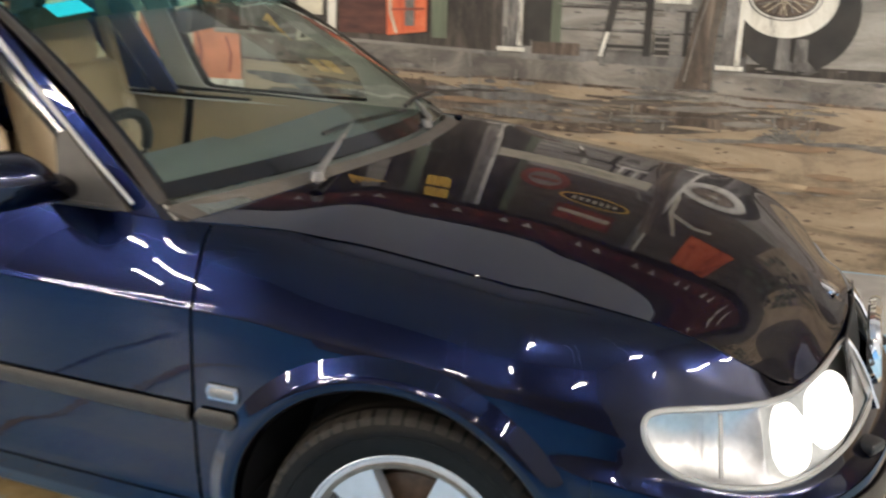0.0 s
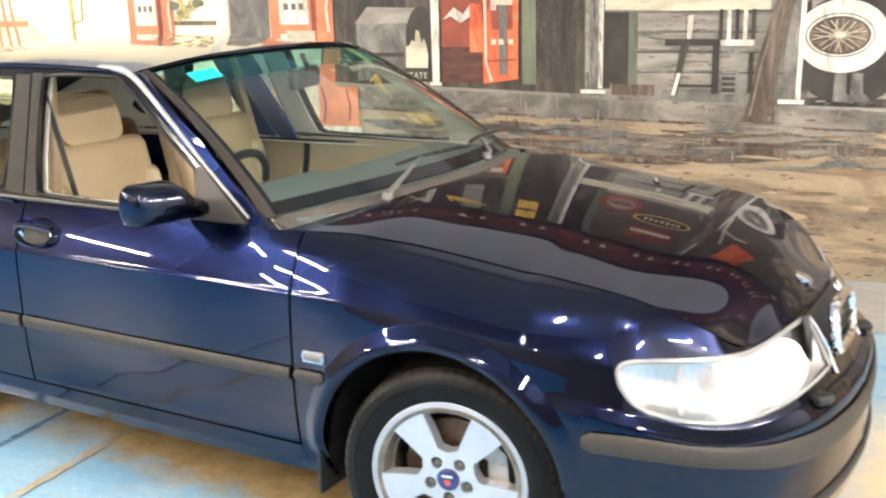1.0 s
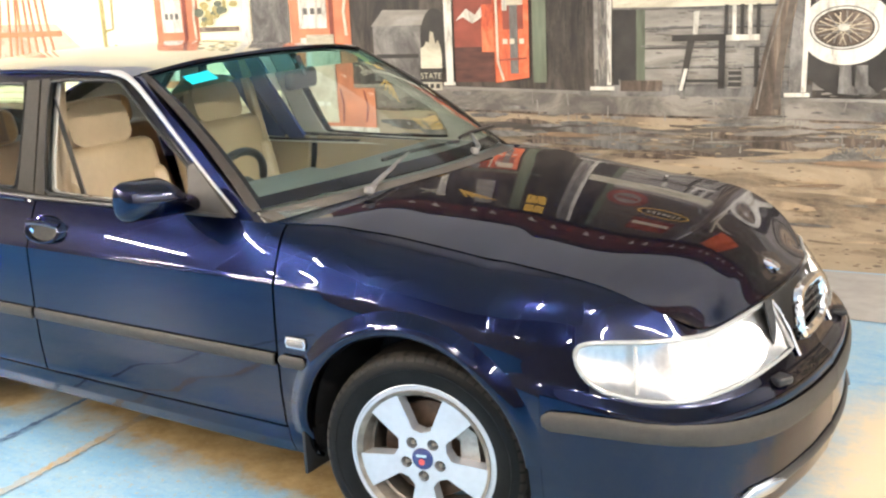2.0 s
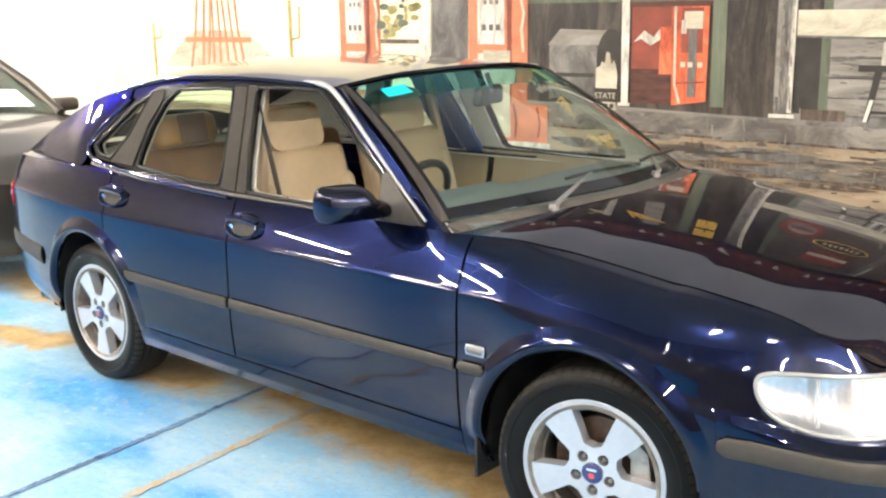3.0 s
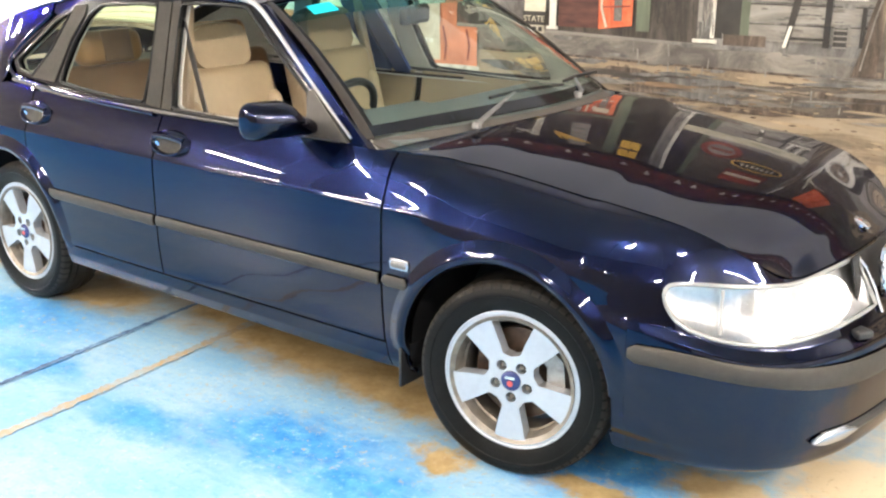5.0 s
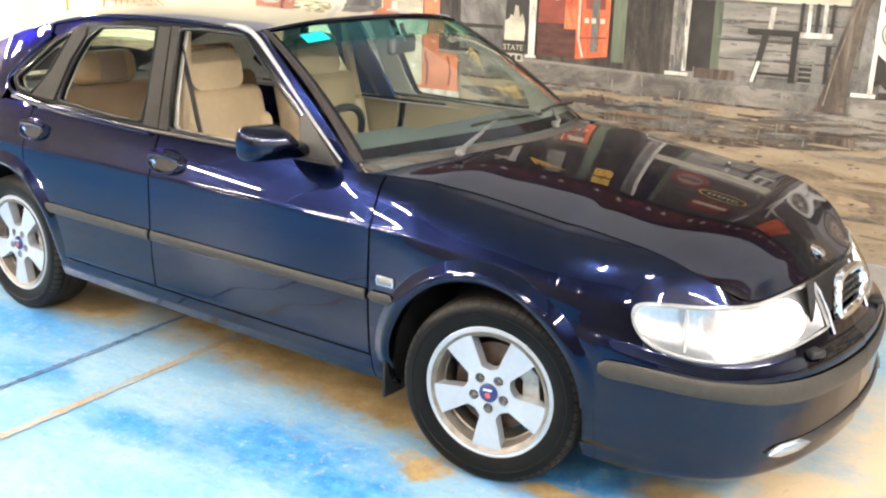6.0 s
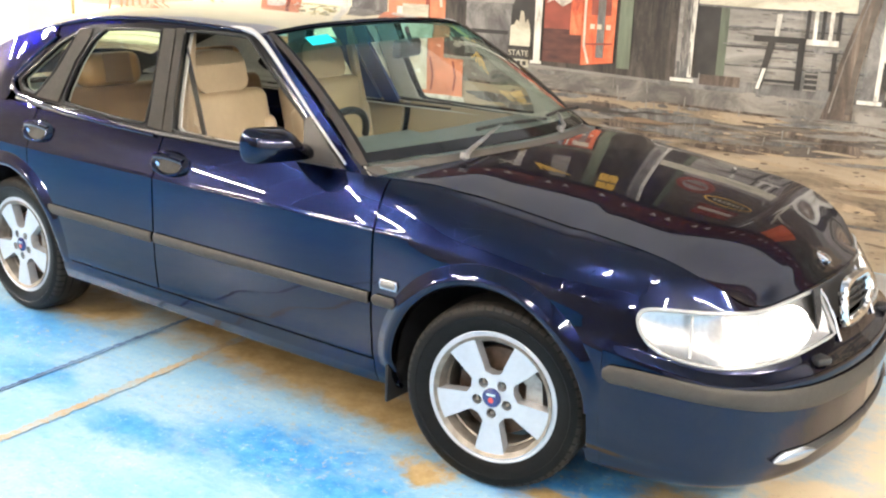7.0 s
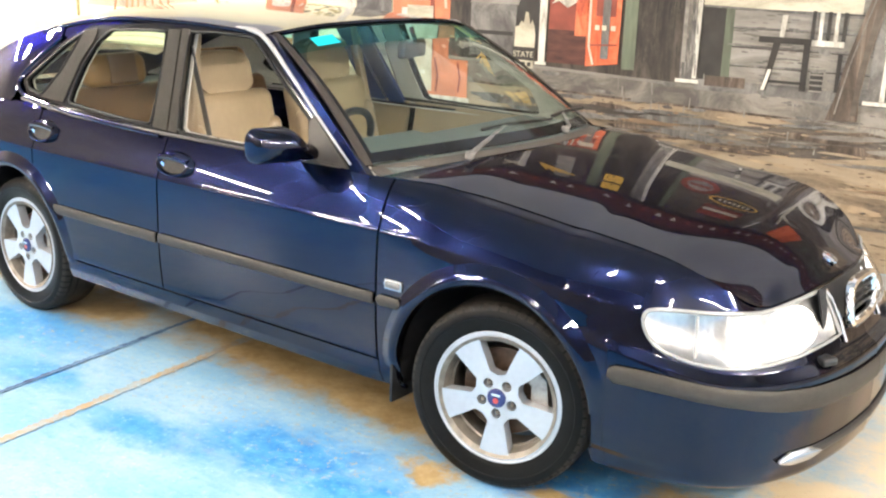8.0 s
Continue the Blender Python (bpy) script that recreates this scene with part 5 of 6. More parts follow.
M_PINK = brush("pump_red", (0.55, 0.2, 0.11), 0.2, 8)
M_SPOKE = brush("spoke", (0.5, 0.45, 0.36), 0.2, 30)

MURAL_X0, MURAL_X1, MURAL_TOP = -6.9, 5.4, 4.3
mural = thing("mural", "painted street mural of an old filling station on the wall", "mural", at=(0, 0, 0))


def wall_pt(x, z, layer):
    return Vector((x, wall_y(x) - 0.003 - 0.0025 * layer, z - 0.022 * min(1.0, z / 0.6)))


def mpoly(name, pts, mat, layer, label=""):
    bm = bmesh.new()
    plate(bm, pts, [], lambda x, z: wall_pt(x, z, layer), (0, 1, 0), 0.002)
    return part(name, bm, mat, mural, label)


def mrect(name, x0, x1, z0, z1, mat, layer, label="", lean=0.0):
    return mpoly(name, [(x0, z0), (x1, z0), (x1 + lean, z1), (x0 + lean, z1)], mat, layer, label)


def mdisc(name, x, z, rx, rz, mat, layer, label="", n=40):
    return mpoly(name, [(x + rx * math.cos(a), z + rz * math.sin(a)) for a in linspace(0, 2 * math.pi, n + 1)[:-1]], mat, layer, label)


def mline(name, pts, w, mat, layer):
    """A brush stroke of even width."""
    pts = [Vector((a, b)) for a, b in pts]
    up, dn = [], []
    for i, p in enumerate(pts):
        d = (pts[min(i + 1, len(pts) - 1)] - pts[max(i - 1, 0)]).normalized()
        n = Vector((-d.y, d.x)) * w / 2
        up.append(tuple(p + n))
        dn.append(tuple(p - n))
    return mpoly(name, up + dn[::-1], mat, layer)


# grounds
mrect("painted_sky", MURAL_X0, -2.95, 0.9, MURAL_TOP, M_SKY, 0, "pale yellow painted sky")
mrect("painted_porch_shade", -2.95, MURAL_X1, 0.9, MURAL_TOP, M_DARK, 0, "dark painted porch")
mrect("painted_road", MURAL_X0, MURAL_X1, 0.0, 0.915, M_SAND, 0, "brown sandy painted road")
mpoly("painted_kerb", [(-3.2, 0.905), (0.02, 0.845), (5.3, 0.74), (5.3, 0.86), (0.02, 0.955), (-3.2, 1.06)], M_STONE, 1, "grey painted porch edge")
mline("kerb_highlight", [(-3.2, 1.055), (0.02, 0.953), (5.3, 0.858)], 0.018, M_BOARD, 2)
mline("kerb_shadow", [(-3.2, 0.9), (0.02, 0.84), (5.3, 0.735)], 0.014, M_TRUNK, 2)
# puddle streaks on the road
rng = random.Random(5)
for i in range(12):
    x, z = rng.uniform(-2.2, 2.4), rng.uniform(0.06, 0.84)
    w = rng.uniform(0.12, 0.7)
    mpoly("road_streak", [(x, z), (x + w * 0.4, z - rng.uniform(0.008, 0.03)), (x + w, z + rng.uniform(-0.01, 0.012)), (x + w * 0.6, z + rng.uniform(0.006, 0.026))],
          rng.choice((M_STONE, M_TRUNK, M_BOARD, M_SAND)), 1 + i % 3)
for i in range(26):
    x, z = rng.uniform(-1.5, 0.4), rng.uniform(0.62, 1.0)
    mline("rain_splash", [(x, z), (x + rng.uniform(-0.012, 0.012), z + rng.uniform(0.03, 0.09))], rng.uniform(0.004, 0.009), M_BOARD, 5)
def dabs(name, n, xr, zr, size, mats, layer, flat=3.0, seed=1):
    """Loose brush marks, too many to count."""
    r = random.Random(seed)
    for j, mat in enumerate(mats):
        bm = bmesh.new()
        for i in range(n):
            x, z, w = r.uniform(*xr), r.uniform(*zr), r.uniform(*size)
            h = w / flat * r.uniform(0.5, 1.3)
            m = r.randint(5, 7)
            a0 = r.uniform(0, 6)
            tilt = r.uniform(-0.06, 0.05)
            ring = [bm.verts.new(wall_pt(x + w * math.cos(a0 + 6.283 * k / m) * r.uniform(0.6, 1), z + h * math.sin(a0 + 6.283 * k / m) * r.uniform(0.6, 1) + tilt * w * math.cos(a0 + 6.283 * k / m), layer + j * 0.8 + (i % 5) * 0.15)) for k in range(m)]
            bm.faces.new(ring)
        ob = part(name, bm, mat, mural)
        ob["kind"] = "stuff"


dabs("road_dab", 26, (-2.4, 3.0), (0.03, 0.86), (0.04, 0.26), (M_SAND2, M_STONE, M_ROADL), 1.2, 13, 3)
dabs("road_shade", 24, (-2.3, 0.7), (0.62, 0.83), (0.05, 0.34), (M_TRUNK, M_STONE, M_GREY), 3.4, 11, 12)
dabs("road_earth", 12, (-2.3, 3.0), (0.05, 0.75), (0.06, 0.3), (M_EARTH, M_SAND), 4.6, 9, 17)
dabs("road_light", 12, (-0.8, 3.0), (0.05, 0.6), (0.05, 0.3), (M_SAND2, M_ROADL), 3.4, 10, 13)
dabs("road_grit", 300, (-2.3, 3.2), (0.03, 0.85), (0.005, 0.03), (M_TRUNK, M_SAND2, M_SAND, M_EARTH), 6.0, 4.0, 41)
# broad soft shade along the kerb, and upright brush marks on the porch
mpoly("road_shadow", [(-1.9, 0.80), (-1.5, 0.74), (-1.15, 0.68), (-0.7, 0.645), (-0.35, 0.62), (-0.05, 0.64), (0.3, 0.69), (0.55, 0.76), (0.2, 0.79), (-0.2, 0.80), (-0.6, 0.775), (-1.0, 0.80), (-1.4, 0.815)], M_SHADE, 1, "dark wet shade on the painted road")
dabs("porch_stroke", 60, (-1.27, -1.02), (1.08, 2.4), (0.003, 0.008), (M_DARK, M_BLACK), 2.6, 0.08, 51)
dabs("post_stroke", 40, (-0.99, -0.90), (1.05, 1.7), (0.003, 0.008), (M_STONE, M_BOARD), 6.4, 0.12, 52)
dabs("kerb_dab", 50, (-2.2, 1.6), (0.84, 1.0), (0.02, 0.09), (M_GREY, M_STONE), 3.2, 4.0, 4)
dabs("board_dab", 60, (-0.7, 0.1), (1.03, 1.44), (0.01, 0.06), (M_GREY, M_STONE), 4.2, 5.0, 6)
# tin shelf and dark cabinet beside the bottle
mrect("painted_cabinet", -2.46, -2.12, 1.06, 1.42, M_GREY, 1)
mrect("cabinet_shelf", -2.44, -2.14, 1.2, 1.225, M_BLACK, 2)
mpoly("tin_awning", [(-2.47, 1.40), (-2.05, 1.40), (-2.05, 1.49), (-2.38, 1.50)], M_BOARD, 2)
mrect("pump_beam", -2.95, -1.2, 1.66, 1.72, M_GREEN, 2)
mrect("lit_window", -2.3, -2.02, 1.75, 1.9, M_YELLOW, 2)
mrect("lit_window", -2.62, -2.36, 1.75, 1.9, M_YELLOW, 2)
# bottle sign
mdisc("sign_ring", -2.02, 1.30, 0.10, 0.20, M_BLACK, 3)
mpoly("bottle_shape", [(-2.125, 1.0), (-1.98, 1.0), (-1.975, 1.22), (-1.985, 1.275), (-2.0, 1.31), (-2.015, 1.28), (-2.03, 1.355), (-2.05, 1.36), (-2.06, 1.29), (-2.08, 1.30), (-2.095, 1.27), (-2.12, 1.26)], M_CREAM, 4)
mrect("sign_band", -2.13, -1.975, 1.05, 1.135, M_BLACK, 5)


def lettering(body, x, z, size, mat, layer):
    cu = bpy.data.curves.new("lettering", "FONT")
    cu.body, cu.size, cu.align_x = body, size, "CENTER"
    tmp = bpy.data.objects.new("lettering_tmp", cu)
    scene.collection.objects.link(tmp)
    me = bpy.data.meshes.new_from_object(tmp.evaluated_get(bpy.context.evaluated_depsgraph_get()))
    bpy.data.objects.remove(tmp)
    for v in me.vertices:
        v.co = wall_pt(x + v.co.x, z + v.co.y, layer)
    me.materials.clear()
    me.materials.append(mat)
    ob = new("lettering", me)
    ob.parent = mural
    return ob


lettering("STATE", -2.05, 1.072, 0.052, M_CREAM, 7)
for i in range(3):
    mrect("sign_bar", -2.10 + i * 0.04, -2.075 + i * 0.04, 1.012, 1.04, M_BLACK, 6)
# first white post
mpoly("white_post", [(-1.945, 1.045), (-1.90, 1.045), (-1.89, 2.4), (-1.955, 2.4)], M_WHITE, 5, "white painted porch post")
mrect("post_foot", -1.965, -1.885, 1.03, 1.05, M_WHITE, 6)
# drinks machine: plain shapes
mrect("machine_body", -1.885, -1.62, 1.05, 1.63, M_DKRED, 2, "dark red painted drinks machine")
mrect("machine_lower", -1.885, -1.62, 1.05, 1.26, M_WOOD, 3)
mpoly("machine_swirl", [(-1.87, 1.42), (-1.80, 1.49), (-1.74, 1.45), (-1.70, 1.50), (-1.69, 1.44), (-1.76, 1.40), (-1.82, 1.44)], M_WHITE, 4)
mrect("machine_side", -1.70, -1.615, 1.23, 1.51, M_RED, 4)
mpoly("machine_front", [(-1.615, 1.045), (-1.40, 1.075), (-1.395, 1.66), (-1.63, 1.66)], M_RED, 4, "orange-red machine front")
mrect("machine_panel", -1.56, -1.43, 1.36, 1.62, M_DKRED, 5)
mrect("machine_slot", -1.515, -1.465, 1.10, 1.50, M_GREY, 6)
mrect("machine_window", -1.545, -1.43, 1.50, 1.60, M_CREAM, 6)
for x in (-1.56, -1.515, -1.455):
    mrect("machine_label", x, x + 0.03, 1.275, 1.305, M_CREAM, 7)
mrect("machine_knob", -1.56, -1.53, 1.47, 1.55, M_WHITE, 7)
mline("machine_edge", [(-1.60, 1.63), (-1.595, 1.17), (-1.56, 1.06)], 0.014, M_CREAM, 7)
mline("machine_edge", [(-1.585, 1.18), (-1.41, 1.19)], 0.010, M_DKRED, 7)
mrect("machine_top", -1.9, -1.38, 1.63, 1.66, M_WOOD, 5)
# door with green frames
mrect("green_frame", -1.375, -1.29, 1.045, 2.5, M_GREEN, 3, "green painted door frame")
mrect("doorway", -1.285, -1.0, 1.03, 2.55, M_DARK, 2, "dark painted doorway")
mrect("door_pane", -1.25, -1.10, 2.12, 2.30, M_YELLOW, 3)
mrect("door_pane", -1.25, -1.10, 2.34, 2.50, M_YELLOW, 3)
# second post
mpoly("white_post", [(-1.0, 1.02), (-0.895, 1.02), (-0.885, 2.5), (-1.0, 2.5)], M_GREY, 4, "shaded white porch post")
mpoly("post_light", [(-0.92, 1.03), (-0.895, 1.03), (-0.885, 2.5), (-0.915, 2.5)], M_WHITE, 5)
mpoly("post_sheen", [(-0.995, 1.12), (-0.97, 1.12), (-0.97, 2.5), (-0.995, 2.5)], M_BOARD, 5)
mrect("post_foot", -1.02, -0.875, 1.0, 1.022, M_WHITE, 6)
mrect("dark_gap", -0.885, -0.75, 1.02, 1.47, M_BLACK, 2)
mrect("green_frame", -0.75, -0.70, 1.03, 2.5, M_GREEN, 3)
# clapboards
for i in range(14):
    z = 1.02 + i * 0.108
    mrect("clapboard", -0.70, 0.16, z, z + 0.1, M_BOARD if i < 6 else M_OLDBOARD, 2 + i % 2)
rng2 = random.Random(21)
for i in range(5):
    z = 1.02 + i * 0.108
    mline("board_shadow", [(-0.69, z + rng2.uniform(0.0, 0.008)), (-0.4, z + rng2.uniform(0.0, 0.012)), (-0.15, z + rng2.uniform(0.0, 0.01)), (0.15, z)], 0.011, M_GREY, 4)
mrect("painted_crate", -0.84, -0.6, 0.995, 1.055, M_TRUNK, 5, "brown painted crate")
mrect("porch_board", -0.885, 0.0, 1.455, 1.60, M_CREAM, 5, "cream painted board")
mrect("porch_floor", -0.9, 0.2, 0.965, 1.03, M_GREY, 4)
mline("board_edge", [(-0.885, 1.458), (0.0, 1.437)], 0.012, M_GREY, 6)
# bench and chair
mrect("bench_seat", -0.545, -0.23, 1.27, 1.305, M_BLACK, 6)
mpoly("bench_leg", [(-0.505, 1.0), (-0.475, 1.0), (-0.42, 1.27), (-0.46, 1.27)], M_BLACK, 6)
mpoly("leg_light", [(-0.505, 1.0), (-0.485, 1.0), (-0.455, 1.12), (-0.475, 1.12)], M_WHITE, 7)
mrect("bench_leg", -0.29, -0.255, 1.01, 1.275, M_BLACK, 6)
mpoly("bench_leg", [(-0.43, 1.305), (-0.405, 1.305), (-0.395, 1.43), (-0.425, 1.43)], M_WHITE, 6)
mrect("bench_rail", -0.47, -0.28, 1.045, 1.06, M_BLACK, 6)
mrect("chair_seat", -0.25, -0.075, 1.268, 1.30, M_WHITE, 7)
for i in range(5):
    mrect("chair_slat", -0.26 + i * 0.042, -0.24 + i * 0.042, 1.30, 1.46, M_BLACK if i % 2 == 0 else M_WHITE, 7)
mpoly("chair_leg", [(-0.10, 1.02), (-0.08, 1.02), (-0.075, 1.235), (-0.10, 1.235)], M_BLACK, 6)
mrect("paint_can", -0.235, -0.165, 1.01, 1.125, M_BLACK, 7, "grey painted can")
for z in (1.012, 1.045, 1.075, 1.105):
    mrect("can_band", -0.237, -0.163, z, z + 0.009, M_BOARD, 8)
mdisc("can_lid", -0.20, 1.127, 0.036, 0.008, M_GREY, 9)
# leaning trunk
mpoly("tree_trunk", [(-0.125, 0.862), (0.046, 0.868), (0.042, 1.0), (0.06, 1.18), (0.125, 1.52), (0.24, 2.2), (0.13, 2.2), (0.036, 1.524), (-0.056, 1.183), (-0.085, 1.0)], M_TRUNK, 8, "brown leaning trunk")
mline("trunk_shade", [(0.02, 0.9), (0.035, 1.15), (0.1, 1.52), (0.21, 2.15)], 0.03, M_OLDBOARD, 9)
mline("trunk_light", [(-0.08, 0.9), (-0.03, 1.18), (0.058, 1.52), (0.15, 2.15)], 0.008, M_STONE, 9)
# third post
mpoly("white_post", [(0.08, 0.985), (0.165, 0.985), (0.19, 2.5), (0.10, 2.5)], M_GREY, 6, "shaded white porch post")
mpoly("post_light", [(0.145, 0.99), (0.17, 0.99), (0.195, 2.5), (0.17, 2.5)], M_WHITE, 7)
mrect("post_foot", 0.06, 0.19, 0.965, 0.987, M_WHITE, 8)
# spare wheel
mdisc("wheel_tyre", 0.40, 1.25, 0.285, 0.285, M_BLACK, 5, "black painted tyre")
mdisc("white_wall", 0.357, 1.316, 0.225, 0.185, M_WHITE, 6, "white-wall tyre face")
mdisc("wheel_ring", 0.346, 1.322, 0.168, 0.113, M_GREY, 7)
mdisc("wheel_ring_light", 0.346, 1.322, 0.160, 0.106, M_WHITE, 8)
mdisc("wheel_rim", 0.346, 1.321, 0.148, 0.097, M_BLACK, 9)
mdisc("wheel_dish", 0.344, 1.321, 0.141, 0.091, M_TRUNK, 10)
for i in range(26):
    a = 2 * math.pi * i / 26
    turn, reach = (0.5 if i % 2 else -0.5), 0.93 + 0.05 * math.sin(i * 2.3)
    mline("wheel_spoke", [(0.344 + 0.028 * math.cos(a + turn), 1.321 + 0.018 * math.sin(a + turn)), (0.344 + 0.138 * reach * math.cos(a), 1.321 + 0.089 * reach * math.sin(a))], 0.0048, M_SPOKE if i % 3 else M_BOARD, 11 + i % 2)
mdisc("wheel_hub", 0.348, 1.325, 0.030, 0.019, M_WHITE, 13)
# boots
for x in (0.36, 0.44):
    mpoly("boot", [(x - 0.03, 0.985), (x + 0.075, 0.975), (x + 0.07, 1.0), (x + 0.035, 1.03), (x + 0.03, 1.13), (x - 0.025, 1.13)], M_GREY, 9, "grey painted boot")
# tuft
for i in range(70):
    a, r = rng.uniform(0, math.pi), rng.uniform(0.02, 0.15)
    x, z = 0.42 + r * math.cos(a) * 1.15, 0.64 + r * math.sin(a) * 0.95
    mline("tuft_stroke", [(x, z), (x + rng.uniform(-0.03, 0.03), z + rng.uniform(0.0, 0.03))], 0.007, rng.choice((M_GREY, M_BOARD, M_STONE)), 4 + i % 3)
mpoly("tuft_shade", [(0.22, 0.615), (0.56, 0.61), (0.5, 0.65), (0.42, 0.68), (0.3, 0.66)], M_GREY, 3)
# beyond the third post
mrect("far_board", 0.20, 2.0, 1.0, 1.5, M_BOARD, 2)
for i in range(9):
    mrect("clapboard", 0.20, 3.6, 1.5 + i * 0.11, 1.6 + i * 0.11, M_OLDBOARD, 2 + i % 2)
mrect("tan_panel", 1.05, 1.75, 1.35, 1.95, M_SAND, 5, "tan painted panel")
mrect("tan_panel", 1.9, 2.7, 1.5, 2.3, M_ROADL, 5, "tan painted panel")
dabs("painted_leaf", 60, (1.2, 2.3), (1.6, 2.3), (0.03, 0.12), (M_DARK, M_GREEN), 6.2, 2.5, 31)
# upper signs
mdisc("round_sign", -0.56, 1.82, 0.15, 0.15, M_DKRED, 6, "round dark red sign")
mdisc("round_sign_centre", -0.56, 1.82, 0.10, 0.10, M_BOARD, 7)
mrect("sign_bar", -0.64, -0.48, 1.80, 1.84, M_DKRED, 8)
mdisc("oval_sign", -0.22, 1.98, 0.22, 0.085, M_YELLOW, 6, "yellow oval sign")
mdisc("oval_sign_face", -0.22, 1.98, 0.20, 0.07, M_BLACK, 7)
for i in range(7):
    mrect("sign_bar", -0.36 + i * 0.042, -0.335 + i * 0.042, 1.955, 2.005, M_CREAM, 8)
mrect("red_sign", -0.42, -0.05, 2.13, 2.38, M_DKRED, 6, "red rectangular sign")
mrect("red_sign_band", -0.40, -0.07, 2.2, 2.26, M_CREAM, 7)
mline("pipe", [(-0.05, 1.62), (0.0, 1.75), (0.08, 1.75), (0.10, 1.85)], 0.025, M_BOARD, 8)
mline("pale_branch", [(0.18, 1.5), (0.22, 1.8), (0.35, 2.1)], 0.03, M_CREAM, 8)
mline("pale_branch", [(0.22, 1.8), (0.42, 1.9), (0.55, 1.88)], 0.04, M_CREAM, 8)
mpoly("red_panel", [(0.45, 2.0), (0.95, 2.1), (0.95, 2.5), (0.5, 2.45)], M_RED, 6, "orange-red painted panel")
mline("cross", [(-2.1, 2.2), (-1.9, 2.38)], 0.03, M_CREAM, 6)
mline("cross", [(-2.08, 2.36), (-1.94, 2.22)], 0.03, M_CREAM, 6)
for i in range(5):
    mline("yellow_fan", [(-1.78, 2.2), (-1.72 + i * 0.06, 2.36)], 0.018, M_YELLOW, 6)
mrect("shutter", -1.66, -1.52, 1.9, 2.45, M_BOARD, 5)
mrect("roof_band", -2.95, 5.3, 2.58, 2.86, M_WOOD, 7, "dark red roof band")
for i in range(40):
    x = -2.8 + i * 0.16
    mpoly("pennant", [(x, 2.70), (x + 0.07, 2.70), (x + 0.035, 2.62)], M_WHITE if i % 3 else M_DKRED, 8)
mrect("porch_rail", -2.9, 5.0, 2.52, 2.56, M_BLACK, 8)
# pumps and desert
for x0, x1, zt in ((-3.08, -2.62, 2.15), (-4.22, -3.84, 2.05)):
    mrect("fuel_pump", x0, x1, 0.95, zt, M_PINK, 3, "red painted fuel pump")
    w = x1 - x0
    mpoly("pump_face", [(x0 + w * 0.16, 1.40), (x0 + w * 0.62, 1.40), (x0 + w * 0.62, 1.74), (x0 + w * 0.5, 1.79), (x0 + w * 0.28, 1.79), (x0 + w * 0.16, 1.74)], M_WHITE, 4)
    for i in range(3):
        mrect("pump_digit", x0 + w * (0.27 + 0.1 * i), x0 + w * (0.32 + 0.1 * i), 1.66, 1.69, M_GREY, 5)
        mrect("pump_digit", x0 + w * (0.24 + 0.12 * i), x0 + w * (0.31 + 0.12 * i), 1.49, 1.53, M_GREY, 5)
    mline("pump_shade", [(x0 + w * 0.7, 1.0), (x0 + w * 0.7, zt)], 0.03, M_DKRED, 5)
    mrect("pump_lower", x0 + w * 0.16, x0 + w * 0.62, 1.0, 1.34, M_WHITE, 4)
    mline("pump_hose", [(x1 - w * 0.13, 1.75), (x1 - w * 0.05, 1.6), (x1 - w * 0.09, 1.5), (x1 - w * 0.06, 1.35)], 0.02, M_CREAM, 6)
# lower part of the near pump, standing on the road before the porch edge
mrect("pump_body", -3.02, -2.46, 0.735, 1.02, M_PINK, 6, "red painted lower pump body")
mrect("pump_front", -2.955, -2.745, 0.79, 1.36, M_CREAM, 7, "cream painted pump front")
mrect("pump_plinth", -3.03, -2.44, 0.715, 0.765, M_WHITE, 8)
for x, z0, z1 in ((-2.71, 0.79, 1.02), (-2.53, 0.80, 1.0)):
    mline("pump_streak", [(x, z0), (x + 0.015, (z0 + z1) / 2), (x - 0.01, z1)], 0.013, M_DKRED, 7)
mrect("pump_label", -2.93, -2.80, 0.90, 0.93, M_WHITE, 8)
mrect("tall_pole", -3.47, -3.40, 1.0, MURAL_TOP, M_WHITE, 3)
mpoly("dark_bush", [(-3.40, 1.0), (-3.1, 1.0), (-3.08, 1.9), (-3.2, 2.05), (-3.38, 2.0)], M_GREY, 2)
for i in range(60):
    x, z = rng.uniform(-3.84, -3.5), rng.uniform(1.45, 2.1)
    mdisc("bush_dab", x, z, rng.uniform(0.015, 0.045), rng.uniform(0.015, 0.035), rng.choice((M_LEAF, M_GREEN, M_LEAF)), 2 + i % 3, n=7)
mrect("fence_rail", -3.84, -3.5, 1.40, 1.43, M_TRUNK, 3)
# derrick
for a, b in ((-5.87, -5.66), (-5.72, -5.60), (-5.66, -5.53), (-5.50, -5.52), (-5.40, -5.50), (-5.30, -5.44), (-5.20, -5.36), (-5.58, -5.56)):
    mline("derrick_leg", [(a, 1.1), ((a + b) / 2 + 0.02 * math.sin(a * 9), 1.5), (b, 2.3)], 0.022, M_PINK, 3)
mrect("derrick_rail", -5.90, -5.14, 1.40, 1.44, M_PINK, 4)
for x, h in ((-4.72, 1.72), (-6.3, 1.55)):
    mline("cactus", [(x, 1.1), (x, h)], 0.035, M_LEAF, 2)
    mline("cactus", [(x, 1.42), (x + 0.09, 1.44), (x + 0.10, h - 0.05)], 0.02, M_LEAF, 2)
mpoly("far_hill", [(-6.2, 1.2), (-5.9, 1.45), (-5.75, 1.5), (-5.2, 1.49), (-4.95, 1.3), (-4.8, 1.2)], M_CREAM, 1)

